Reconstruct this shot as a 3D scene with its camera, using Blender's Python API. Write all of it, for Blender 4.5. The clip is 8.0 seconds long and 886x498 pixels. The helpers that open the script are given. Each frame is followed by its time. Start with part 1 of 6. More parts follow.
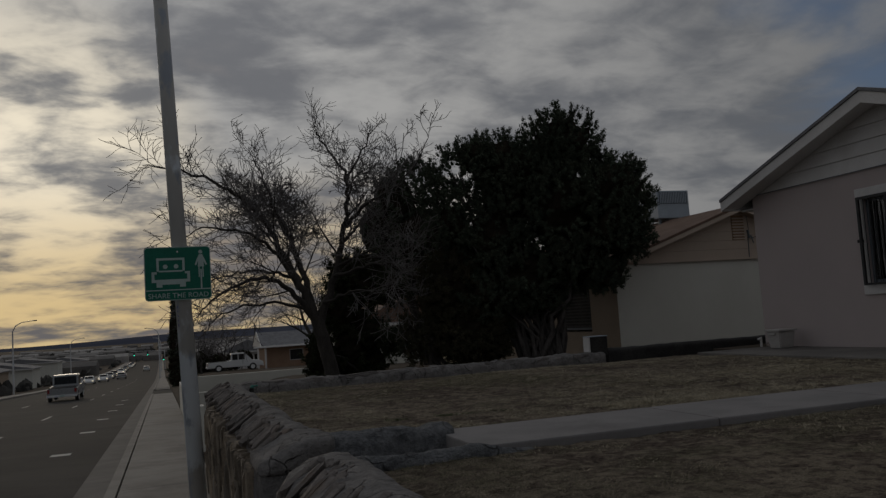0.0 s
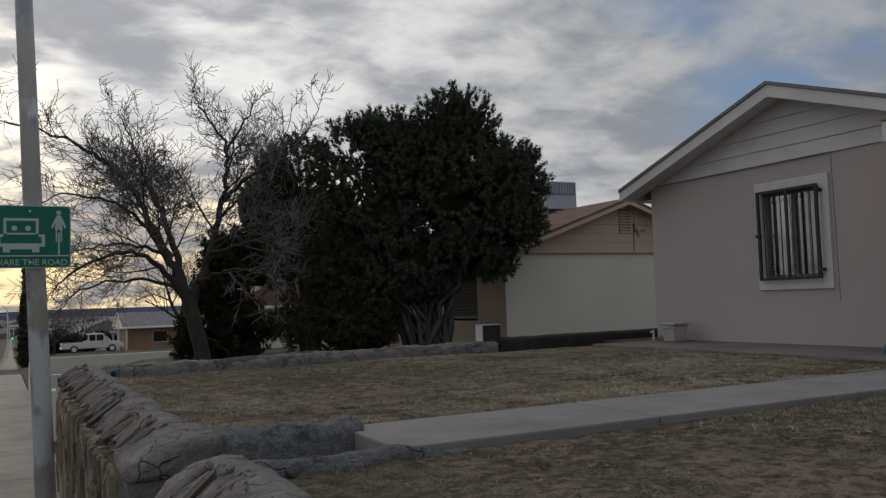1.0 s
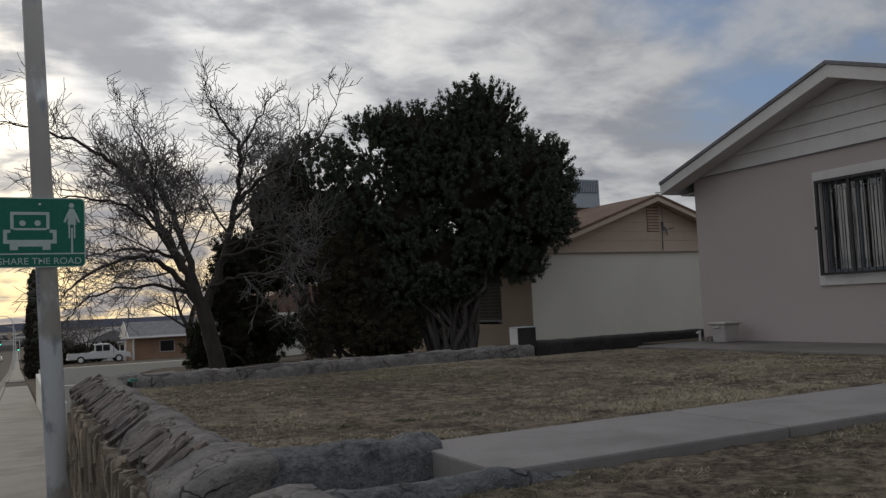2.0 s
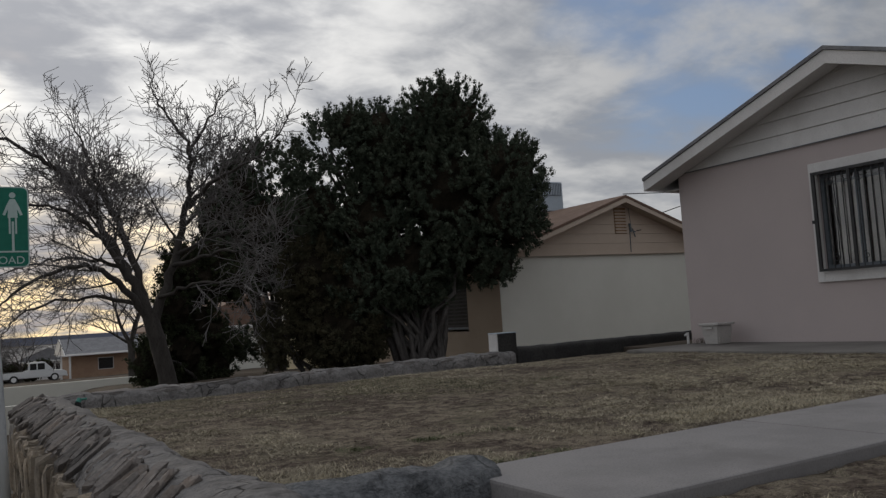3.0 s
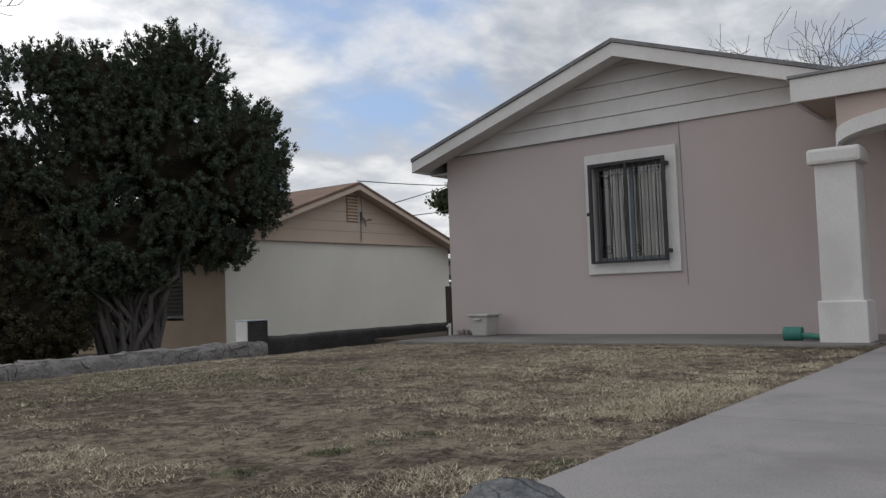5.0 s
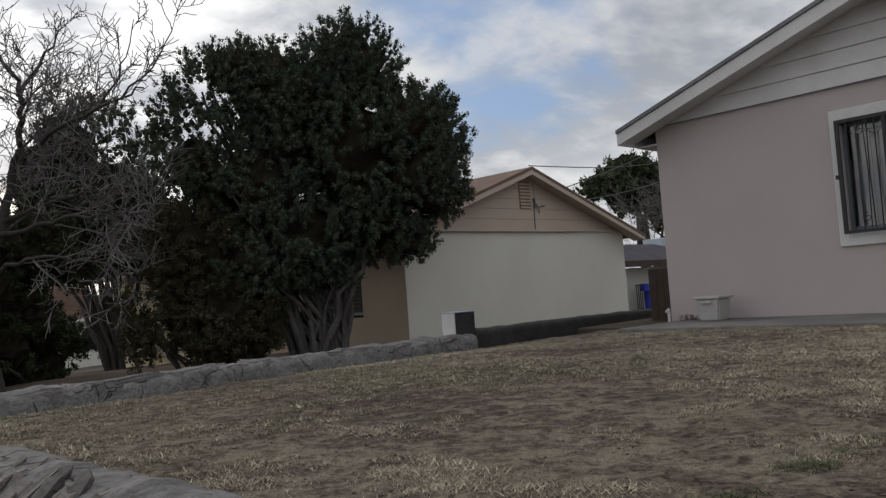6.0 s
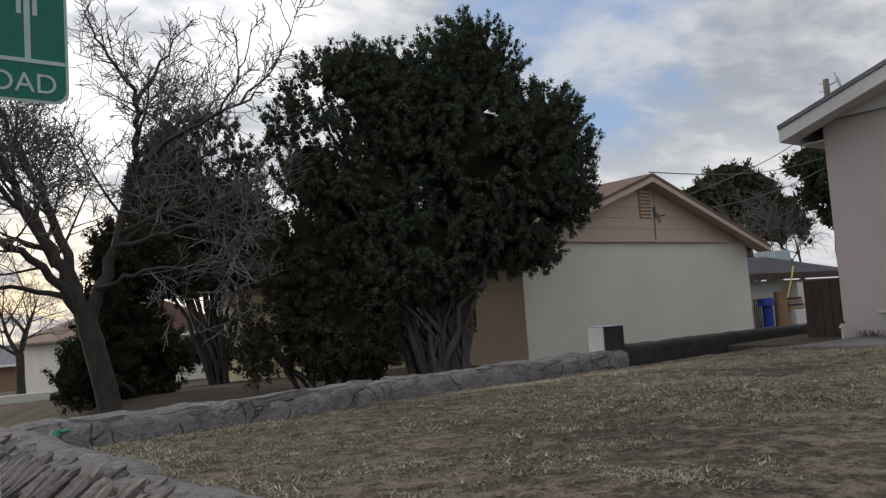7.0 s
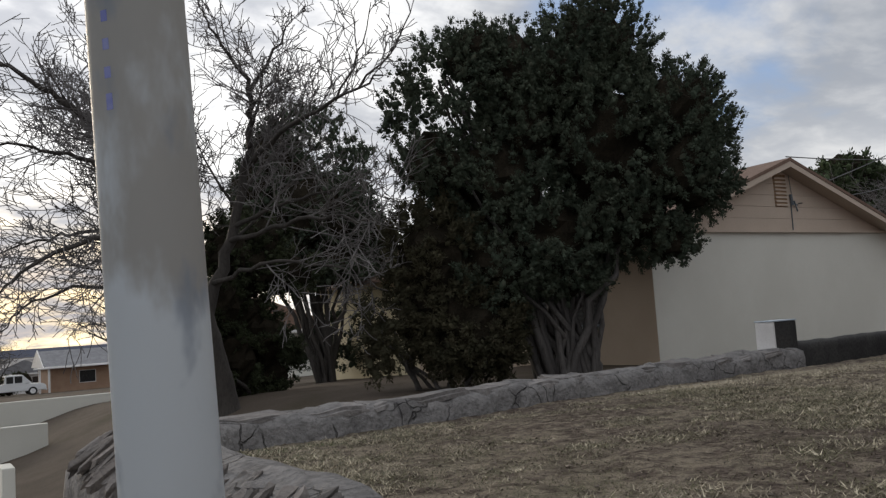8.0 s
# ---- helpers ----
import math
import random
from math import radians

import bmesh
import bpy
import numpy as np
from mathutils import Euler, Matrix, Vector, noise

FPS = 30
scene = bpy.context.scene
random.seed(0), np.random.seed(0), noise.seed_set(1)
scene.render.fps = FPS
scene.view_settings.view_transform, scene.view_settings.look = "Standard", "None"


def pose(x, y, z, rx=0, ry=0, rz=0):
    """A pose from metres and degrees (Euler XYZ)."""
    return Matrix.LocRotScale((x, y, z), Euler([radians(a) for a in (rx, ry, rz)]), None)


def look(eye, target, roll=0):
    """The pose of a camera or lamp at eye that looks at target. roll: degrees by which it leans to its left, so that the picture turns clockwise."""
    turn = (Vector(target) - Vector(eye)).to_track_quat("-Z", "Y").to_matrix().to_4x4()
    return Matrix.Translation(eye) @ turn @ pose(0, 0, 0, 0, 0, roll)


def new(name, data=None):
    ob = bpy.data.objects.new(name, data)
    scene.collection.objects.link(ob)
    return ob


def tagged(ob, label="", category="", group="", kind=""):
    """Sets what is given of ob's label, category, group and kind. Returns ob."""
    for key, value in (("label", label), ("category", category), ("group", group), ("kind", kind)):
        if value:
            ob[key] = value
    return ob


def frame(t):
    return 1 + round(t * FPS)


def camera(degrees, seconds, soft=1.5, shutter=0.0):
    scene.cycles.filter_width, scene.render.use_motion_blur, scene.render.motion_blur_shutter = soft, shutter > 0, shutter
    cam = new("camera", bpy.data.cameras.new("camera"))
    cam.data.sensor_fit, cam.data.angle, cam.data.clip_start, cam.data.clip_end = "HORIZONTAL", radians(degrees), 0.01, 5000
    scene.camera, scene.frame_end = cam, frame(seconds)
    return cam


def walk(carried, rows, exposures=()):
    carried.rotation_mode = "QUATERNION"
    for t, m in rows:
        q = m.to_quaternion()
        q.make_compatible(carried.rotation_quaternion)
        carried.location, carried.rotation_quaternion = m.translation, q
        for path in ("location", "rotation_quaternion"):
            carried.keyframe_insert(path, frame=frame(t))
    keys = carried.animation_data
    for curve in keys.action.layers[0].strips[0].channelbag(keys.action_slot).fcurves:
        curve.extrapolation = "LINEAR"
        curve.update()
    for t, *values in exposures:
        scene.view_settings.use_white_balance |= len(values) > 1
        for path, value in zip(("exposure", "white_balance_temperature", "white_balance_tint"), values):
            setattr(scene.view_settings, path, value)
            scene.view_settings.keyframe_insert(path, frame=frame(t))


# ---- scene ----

# ================= camera =================
cam = camera(55.9, 8.0, 1.35)
PATH = [
    (0, (0.113, 0.381, 1.55), (0.759, 2.267, 1.716), -3.7),
    (0.5, (0.187, 0.822, 1.53), (0.953, 2.664, 1.675), -4.0),
    (1, (0.144, 1.203, 1.516), (1.064, 2.974, 1.638), -1.9),
    (1.5, (0.13, 1.621, 1.492), (1.019, 3.408, 1.623), -2.1),
    (3, (0.112, 2.971, 1.42), (1.142, 4.679, 1.575), -3.7),
    (3.5, (0.132, 3.442, 1.388), (1.247, 5.095, 1.54), -2.5),
    (4, (0.047, 3.862, 1.343), (1.348, 5.374, 1.493), -1.9),
    (4.2, (0.075, 3.994, 1.341), (1.468, 5.422, 1.485), -2.2),
    (5.3, (0.043, 4.956, 1.337), (1.651, 6.14, 1.44), -1.9),
    (5.4, (0.026, 5.1, 1.322), (1.616, 6.31, 1.423), -2.1),
    (5.5, (0.011, 5.246, 1.308), (1.572, 6.493, 1.408), -2.8),
    (6, (0.052, 5.832, 1.292), (1.437, 7.27, 1.405), -4.2),
    (6.5, (0.023, 6.337, 1.297), (1.377, 7.804, 1.423), -4.5),
    (7, (0.032, 6.85, 1.301), (1.277, 8.407, 1.466), -4.0),
    (7.2, (0.046, 6.997, 1.302), (1.284, 8.559, 1.472), -4.4),
    (7.5, (0.031, 7.301, 1.304), (1.229, 8.893, 1.474), -3.9),
    (8, (0.021, 7.774, 1.278), (1.098, 9.45, 1.457), -3.9),
]
walk(cam, [(t, look(eye, target, roll)) for t, eye, target, roll in PATH],
     exposures=[(0.0, -1.35), (0.3, -0.85), (0.6, -0.28), (1.0, 0.0), (1.5, 0.03), (3.0, 0.12), (3.5, 0.19), (4.0, 0.33), (5.5, 1.12), (6.2, 0.58), (6.6, 0.58), (7.1, 0.80), (8.0, 0.78)])

# ================= light =================
SUN_AZ = radians(-8.0)      # from +y towards +x
SUN_EL = radians(10.0)
sun_dir = Vector((math.sin(SUN_AZ) * math.cos(SUN_EL), math.cos(SUN_AZ) * math.cos(SUN_EL), math.sin(SUN_EL)))


class Nodes:
    """Short way of writing node trees."""

    def __init__(self, tree):
        self.t = tree
        tree.nodes.clear()

    def add(self, kind, values=None, **props):
        n = self.t.nodes.new(kind)
        for k, v in props.items():
            setattr(n, k, v)
        for k, v in (values or {}).items():
            if isinstance(v, bpy.types.NodeSocket):
                self.t.links.new(v, n.inputs[k])
            else:
                n.inputs[k].default_value = v
        return n

    def math(self, op, a, b=0.0, c=0.0, clamp=False):
        return self.add("ShaderNodeMath", {0: a, 1: b, 2: c}, operation=op, use_clamp=clamp).outputs[0]

    def vmath(self, op, a, b=(0, 0, 0), scale=None):
        v = {0: a, 1: b}
        if scale is not None:
            v["Scale"] = scale
        n = self.add("ShaderNodeVectorMath", v, operation=op)
        return n.outputs["Value"] if op in ("DOT_PRODUCT", "LENGTH") else n.outputs["Vector"]

    def noise(self, vec, scale, detail=4.0, rough=0.55, distortion=0.0):
        return self.add("ShaderNodeTexNoise", {"Vector": vec, "Scale": scale, "Detail": detail, "Roughness": rough, "Distortion": distortion}).outputs["Fac"]

    def span(self, v, a, b, c=0.0, d=1.0, smooth=True):
        return self.add("ShaderNodeMapRange", {"Value": v, "From Min": a, "From Max": b, "To Min": c, "To Max": d},
                        interpolation_type="SMOOTHSTEP" if smooth else "LINEAR").outputs[0]

    def mix(self, f, a, b, blend="MIX"):
        n = self.add("ShaderNodeMix", data_type="RGBA", blend_type=blend)
        for i, v in ((0, f), (6, a), (7, b)):
            if isinstance(v, bpy.types.NodeSocket):
                self.t.links.new(v, n.inputs[i])
            else:
                n.inputs[i].default_value = v if i == 0 else (*v[:3], 1)
        return n.outputs[2]


world = bpy.data.worlds.new("sky")
scene.world = world
world.use_nodes = True
W = Nodes(world.node_tree)
way = W.add("ShaderNodeTexCoord").outputs["Generated"]
sky = W.add("ShaderNodeTexSky", sky_type="NISHITA", sun_disc=False, sun_elevation=SUN_EL, sun_rotation=SUN_AZ, dust_density=2.0)
xyz = W.add("ShaderNodeSeparateXYZ", {0: way}).outputs
up = W.math("MAXIMUM", xyz[2], 0.0)
flat = W.math("DIVIDE", 1.0, W.math("ADD", up, 0.22))
layer = W.add("ShaderNodeCombineXYZ", {0: W.math("MULTIPLY", xyz[0], flat), 1: W.math("MULTIPLY", xyz[1], flat), 2: 3.7}).outputs[0]
near_sun = W.vmath("DOT_PRODUCT", way, tuple(sun_dir))
glow = W.span(near_sun, 0.55, 1.0)
core = W.span(near_sun, 0.972, 1.0)
# a broken layer of cloud: large sheets, billows, small ribs
sheets = W.noise(layer, 0.8, 3.0, 0.5, 0.2)
billow = W.noise(W.vmath("ADD", layer, (1.7, 6.2, 0.0)), 2.3, 6.0, 0.54, 0.2)
ribs = W.noise(W.vmath("MULTIPLY", layer, (1.0, 1.3, 1.0)), 6.0, 5.0, 0.55, 0.3)
body = W.math("ADD", W.math("ADD", W.math("MULTIPLY", sheets, 0.30), W.math("MULTIPLY", billow, 0.45)), W.math("MULTIPLY", ribs, 0.25))
lit = W.span(body, 0.42, 0.59)
grey = W.mix(lit, (0.225, 0.242, 0.272), (0.40, 0.405, 0.415))
bright = W.mix(lit, (0.38, 0.39, 0.42), (0.92, 0.91, 0.89))
cloud = W.mix(glow, grey, bright)
cloud = W.mix(W.math("MULTIPLY", core, W.span(lit, 0.0, 1.0, 0.05, 0.9)), cloud, (2.3, 2.05, 1.6))
low = W.math("MULTIPLY", W.span(up, 0.21, 0.03), W.span(near_sun, 0.80, 0.985))
cloud = W.mix(W.math("MULTIPLY", low, 0.95), cloud, W.mix(lit, (0.32, 0.30, 0.30), (1.65, 1.22, 0.60)))
# pale brightness low over the houses, away from the sun
haze = W.math("MULTIPLY", W.span(up, 0.25, 0.12), W.span(near_sun, 0.80, 0.45))
cloud = W.mix(W.math("MULTIPLY", haze, 0.7), cloud, W.mix(lit, (0.36, 0.37, 0.39), (0.52, 0.52, 0.515)))
# an overcast sky grows brighter towards the zenith
cloud = W.vmath("SCALE", cloud, scale=W.span(up, 0.30, 1.0, 1.0, 1.75, smooth=False))
gap_dir = Vector((math.sin(radians(49)), math.cos(radians(49)), 0.37)).normalized()
gap = W.span(W.vmath("DOT_PRODUCT", way, tuple(gap_dir)), 0.976, 0.9995, 0.0, 0.20)
cover = W.span(W.math("SUBTRACT", W.math("ADD", W.math("MULTIPLY", sheets, 0.45), W.math("MULTIPLY", billow, 0.55)), gap), 0.24, 0.42)
blue = W.mix(0.6, W.vmath("SCALE", sky.outputs[0], scale=0.09), (0.17, 0.26, 0.46))
W.add("ShaderNodeOutputWorld", {0: W.add("ShaderNodeBackground", {0: W.mix(cover, blue, cloud), 1: 1.0}).outputs[0]})

sun = new("sun", bpy.data.lights.new("sun", "SUN"))
sun.data.energy, sun.data.angle, sun.data.color = 0.6, radians(20), (1.0, 0.86, 0.68)
sun.matrix_world = look(sun_dir * 60, (0, 0, 0))

# ================= materials =================


def material(name, colours, scale=3.0, rough=0.85, fine=60.0, bump=0.3, depth=0.01, metal=0.0, island=0.0, obj=0.0, stain=None, fleck=None, spec=0.4, stretch=(1, 1, 1), crack=0.0):
    """Three colours by coarse noise, fine grain, bump; variation per piece or island; optional stain colour with patches."""
    m = bpy.data.materials.new(name)
    m.use_nodes = True
    N = Nodes(m.node_tree)
    vec = N.vmath("MULTIPLY", N.add("ShaderNodeNewGeometry").outputs["Position"], stretch)
    a, b, c = colours
    n1 = N.noise(vec, scale, 5.0, 0.6)
    n2 = N.noise(vec, fine, 3.0, 0.6)
    col = N.mix(N.span(n1, 0.34, 0.66), a, b)
    col = N.mix(N.span(n2, 0.45, 0.75, 0.0, 0.7), col, c)
    if stain:
        s = N.noise(N.vmath("ADD", vec, (7.3, 2.1, 5.5)), scale * 0.45, 6.0, 0.65, 0.3)
        col = N.mix(N.span(s, 0.52, 0.66, 0.0, 0.75), col, stain)
    if fleck:
        k = N.noise(N.vmath("MULTIPLY", vec, (1.0, 1.6, 1.0)), fine * 2.2, 5.0, 0.7, 1.2)
        where = N.span(N.noise(N.vmath("ADD", vec, (1.7, 8.2, 3.3)), scale * 1.4, 4.0, 0.65), 0.36, 0.60)
        col = N.mix(N.math("MULTIPLY", N.span(k, 0.50, 0.62), where), col, fleck)
    split = None
    if crack:
        wander = N.vmath("ADD", vec, N.vmath("SCALE", N.add("ShaderNodeTexNoise", {"Vector": vec, "Scale": 4.0, "Detail": 3.0}).outputs["Color"], scale=0.25))
        edge = N.add("ShaderNodeTexVoronoi", {"Vector": wander, "Scale": crack}, feature="DISTANCE_TO_EDGE").outputs["Distance"]
        some = N.span(N.noise(N.vmath("ADD", vec, (2.2, 9.1, 4.0)), 2.5, 2.0), 0.45, 0.58)
        split = N.math("MULTIPLY", N.span(edge, 0.030, 0.0), some)
        col = N.mix(N.math("MULTIPLY", split, 0.5), col, (0.03, 0.028, 0.027))
    if island or obj:
        r = N.add("ShaderNodeNewGeometry").outputs["Random Per Island"] if island else N.add("ShaderNodeObjectInfo").outputs["Random"]
        k = island or obj
        v = N.span(r, 0.0, 1.0, 1.0 - k, 1.0 + k, smooth=False)
        col = N.mix(1.0, col, N.add("ShaderNodeCombineColor", {0: v, 1: v, 2: v}).outputs[0], "MULTIPLY")
    p = N.add("ShaderNodeBsdfPrincipled", {"Base Color": col, "Metallic": metal, "Roughness": N.span(n2, 0.3, 0.7, max(rough - 0.1, 0.02), min(rough + 0.1, 1.0)), "Specular IOR Level": spec})
    if bump:
        h = N.math("ADD", N.math("MULTIPLY", n1, 0.6), N.math("MULTIPLY", n2, 0.4))
        if split is not None:
            h = N.math("SUBTRACT", h, N.math("MULTIPLY", split, 0.5))
        bn = N.add("ShaderNodeBump", {"Height": h, "Strength": bump, "Distance": depth})
        N.t.links.new(bn.outputs[0], p.inputs["Normal"])
    N.add("ShaderNodeOutputMaterial", {0: p.outputs[0]})
    return m


def pole_material():
    """Weathered galvanised paint with pale bloom and dark scuffs."""
    m = bpy.data.materials.new("weathered_pole_paint")
    m.use_nodes = True
    N = Nodes(m.node_tree)
    pos = N.vmath("MULTIPLY", N.add("ShaderNodeNewGeometry").outputs["Position"], (2.0, 2.0, 1.0))
    col = N.mix(N.noise(pos, 2.0, 5.0, 0.6), (0.45, 0.45, 0.44), (0.57, 0.56, 0.54))
    height = N.add("ShaderNodeSeparateXYZ", {0: pos}).outputs[2]
    rubbed = N.math("MULTIPLY", N.span(height, 1.46, 1.22), N.span(height, -0.1, 0.5))
    bloom = N.span(N.math("ADD", N.noise(N.vmath("ADD", pos, (3.1, 0.7, 1.9)), 2.4, 5.0, 0.6), N.math("MULTIPLY", rubbed, 0.36)), 0.54, 0.76)
    col = N.mix(bloom, col, (0.82, 0.89, 0.96))
    scuff = N.span(N.noise(N.vmath("ADD", pos, (9.3, 4.7, 2.2)), 3.2, 4.0, 0.6), 0.54, 0.68, 0.0, 0.7)
    col = N.mix(scuff, col, (0.30, 0.36, 0.46))
    grain = N.noise(pos, 60.0, 3.0)
    p = N.add("ShaderNodeBsdfPrincipled", {"Base Color": col, "Metallic": 0.0, "Roughness": N.span(grain, 0.3, 0.7, 0.35, 0.55), "Specular IOR Level": 0.5})
    N.add("ShaderNodeOutputMaterial", {0: p.outputs[0]})
    return m


M_DIRT = material("dry_dirt", ((0.076, 0.062, 0.050), (0.104, 0.085, 0.069), (0.055, 0.045, 0.037)), 0.8, 0.98, 40, 0.6, 0.03, stain=(0.06, 0.052, 0.035), spec=0.04)
M_OLDPOLE = material("old_pole_wood", ((0.13, 0.115, 0.10), (0.18, 0.16, 0.14), (0.09, 0.08, 0.07)), 3, 0.95, 40, 0.2, 0.004, stretch=(1, 1, 0.15))
M_ASPHALT = material("asphalt", ((0.028, 0.028, 0.030), (0.040, 0.039, 0.039), (0.021, 0.021, 0.022)), 0.5, 0.92, 90, 0.4, 0.006, stain=(0.052, 0.05, 0.049), spec=0.12)
M_CONC = material("pale_concrete", ((0.25, 0.235, 0.215), (0.31, 0.29, 0.265), (0.20, 0.185, 0.17)), 1.3, 0.9, 70, 0.25, 0.005, stain=(0.19, 0.175, 0.165), spec=0.15)
M_GUTTER = material("gutter_concrete", ((0.165, 0.155, 0.145), (0.21, 0.197, 0.183), (0.125, 0.117, 0.11)), 1.3, 0.92, 70, 0.25, 0.005, stain=(0.115, 0.107, 0.10), spec=0.12)
M_PATH = material("path_concrete", ((0.205, 0.196, 0.195), (0.25, 0.238, 0.236), (0.165, 0.158, 0.157)), 2.2, 0.9, 110, 0.3, 0.004, stain=(0.165, 0.156, 0.154), spec=0.15)
M_PAINT = material("road_paint", ((0.55, 0.55, 0.53), (0.4, 0.4, 0.39), (0.2, 0.2, 0.2)), 3, 0.8, 30, 0.0)


def lawn_material():
    """Crumbly brown soil under a worn mat of straw, with faint grey-green in places."""
    m = bpy.data.materials.new("lawn_soil")
    m.use_nodes = True
    N = Nodes(m.node_tree)
    pos = N.add("ShaderNodeNewGeometry").outputs["Position"]
    patch = N.noise(pos, 0.9, 4.0, 0.6)
    clump = N.noise(N.vmath("ADD", pos, (3.3, 1.1, 0.0)), 11.0, 5.0, 0.65, 0.4)
    crumb = N.noise(N.vmath("ADD", pos, (0.7, 5.1, 0.0)), 42.0, 4.0, 0.65, 0.6)
    straw = N.noise(N.vmath("MULTIPLY", pos, (1.0, 1.5, 1.0)), 95.0, 3.0, 0.6, 1.5)
    col = N.mix(N.span(crumb, 0.34, 0.66), (0.042, 0.032, 0.027), (0.132, 0.105, 0.087))
    mat_of_straw = N.math("MULTIPLY", N.span(N.math("ADD", N.math("MULTIPLY", clump, 0.65), N.math("MULTIPLY", patch, 0.35)), 0.42, 0.60), N.span(straw, 0.36, 0.60, 0.15, 1.0))
    col = N.mix(mat_of_straw, col, (0.29, 0.248, 0.187))
    green = N.math("MULTIPLY", N.span(N.noise(N.vmath("ADD", pos, (8.0, 2.0, 1.0)), 1.7, 4.0, 0.6), 0.52, 0.66), N.span(crumb, 0.4, 0.62))
    col = N.mix(N.math("MULTIPLY", green, 0.55), col, (0.085, 0.090, 0.052))
    h = N.math("ADD", N.math("ADD", N.math("MULTIPLY", clump, 0.55), N.math("MULTIPLY", crumb, 0.35)), N.math("MULTIPLY", straw, 0.12))
    bn = N.add("ShaderNodeBump", {"Height": h, "Strength": 1.0, "Distance": 0.05})
    p = N.add("ShaderNodeBsdfPrincipled", {"Base Color": col, "Roughness": 1.0, "Specular IOR Level": 0.05, "Normal": bn.outputs[0]})
    N.add("ShaderNodeOutputMaterial", {0: p.outputs[0]})
    return m


M_SOIL = lawn_material()
M_GRASS = material("dry_grass", ((0.225, 0.195, 0.146), (0.34, 0.297, 0.224), (0.125, 0.106, 0.08)), 1.6, 0.9, 8, 0.0, island=0.6, stain=(0.135, 0.112, 0.085), spec=0.1)
M_PALEGRASS = material("pale_grass", ((0.37, 0.325, 0.235), (0.46, 0.41, 0.305), (0.25, 0.212, 0.15)), 2.0, 0.9, 8, 0.0, island=0.5, spec=0.1)
M_OLIVE = material("olive_grass", ((0.105, 0.100, 0.062), (0.14, 0.13, 0.082), (0.075, 0.070, 0.045)), 2.0, 0.9, 8, 0.0, island=0.4, spec=0.1)
M_GREEN = material("green_weed", ((0.060, 0.075, 0.028), (0.085, 0.10, 0.04), (0.05, 0.06, 0.025)), 4, 0.8, 30, 0.0, island=0.3)
M_PINK = material("pink_stucco", ((0.455, 0.395, 0.388), (0.485, 0.42, 0.41), (0.43, 0.372, 0.362)), 0.7, 0.92, 120, 0.3, 0.005, stain=(0.45, 0.385, 0.37))
M_PORCH = material("porch_stucco", ((0.43, 0.35, 0.31), (0.46, 0.375, 0.335), (0.40, 0.33, 0.29)), 0.7, 0.92, 120, 0.25, 0.004)
M_WHITE = material("white_paint", ((0.60, 0.585, 0.575), (0.67, 0.655, 0.645), (0.54, 0.525, 0.515)), 1.5, 0.7, 60, 0.12, 0.003, stain=(0.54, 0.52, 0.505))
M_CREAM = material("cream_stucco", ((0.60, 0.59, 0.535), (0.65, 0.64, 0.585), (0.56, 0.55, 0.495)), 0.6, 0.92, 110, 0.25, 0.004)
M_YELLOW = material("yellow_stucco", ((0.52, 0.45, 0.30), (0.57, 0.50, 0.34), (0.48, 0.41, 0.27)), 0.8, 0.92, 110, 0.25, 0.004)
M_TAN = material("tan_stucco", ((0.36, 0.285, 0.215), (0.40, 0.32, 0.245), (0.33, 0.26, 0.20)), 0.8, 0.92, 110, 0.25, 0.004)
M_SIDING = material("peach_siding", ((0.46, 0.375, 0.305), (0.50, 0.41, 0.335), (0.40, 0.325, 0.265)), 1.2, 0.75, 50, 0.1, 0.003)
M_SHINGLE = material("brown_shingle", ((0.15, 0.095, 0.07), (0.20, 0.13, 0.10), (0.10, 0.065, 0.05)), 2.5, 0.95, 40, 0.5, 0.01, island=0.25)
M_GREYROOF = material("grey_shingle", ((0.17, 0.17, 0.18), (0.23, 0.23, 0.24), (0.12, 0.12, 0.125)), 2.0, 0.95, 30, 0.4, 0.01, island=0.2)
M_FLAG = material("flagstone", ((0.19, 0.160, 0.128), (0.27, 0.222, 0.168), (0.12, 0.104, 0.088)), 6, 0.9, 55, 1.0, 0.014, obj=0.5, stain=(0.16, 0.145, 0.13))
M_CAPSTONE = material("cap_stone", ((0.155, 0.140, 0.131), (0.21, 0.185, 0.168), (0.10, 0.094, 0.090)), 6, 0.9, 55, 1.0, 0.02, obj=0.35, stain=(0.20, 0.158, 0.128))
M_MORTAR = material("grey_mortar", ((0.160, 0.153, 0.150), (0.213, 0.203, 0.198), (0.105, 0.100, 0.098)), 9, 0.95, 34, 1.0, 0.05, stain=(0.095, 0.089, 0.088), spec=0.12, crack=5.0)
# the mortar again, darkened to carry the shade on the pier's end face
M_SHADEMORTAR = material("shaded_mortar", ((0.12, 0.116, 0.115), (0.165, 0.158, 0.155), (0.085, 0.082, 0.082)), 5, 0.95, 40, 1.0, 0.03, stain=(0.06, 0.058, 0.058), spec=0.15)
M_BLUESTONE = material("blue_grey_stone", ((0.095, 0.10, 0.107), (0.16, 0.163, 0.170), (0.055, 0.058, 0.064)), 17, 0.9, 60, 1.0, 0.05, stain=(0.028, 0.030, 0.033), crack=4.0)
M_GALV = material("galvanised_steel", ((0.60, 0.605, 0.61), (0.70, 0.70, 0.70), (0.54, 0.55, 0.57)), 3.0, 0.5, 12, 0.05, 0.002, metal=0.0, stain=(0.50, 0.54, 0.66), stretch=(1, 1, 0.35))
M_POLE = pole_material()
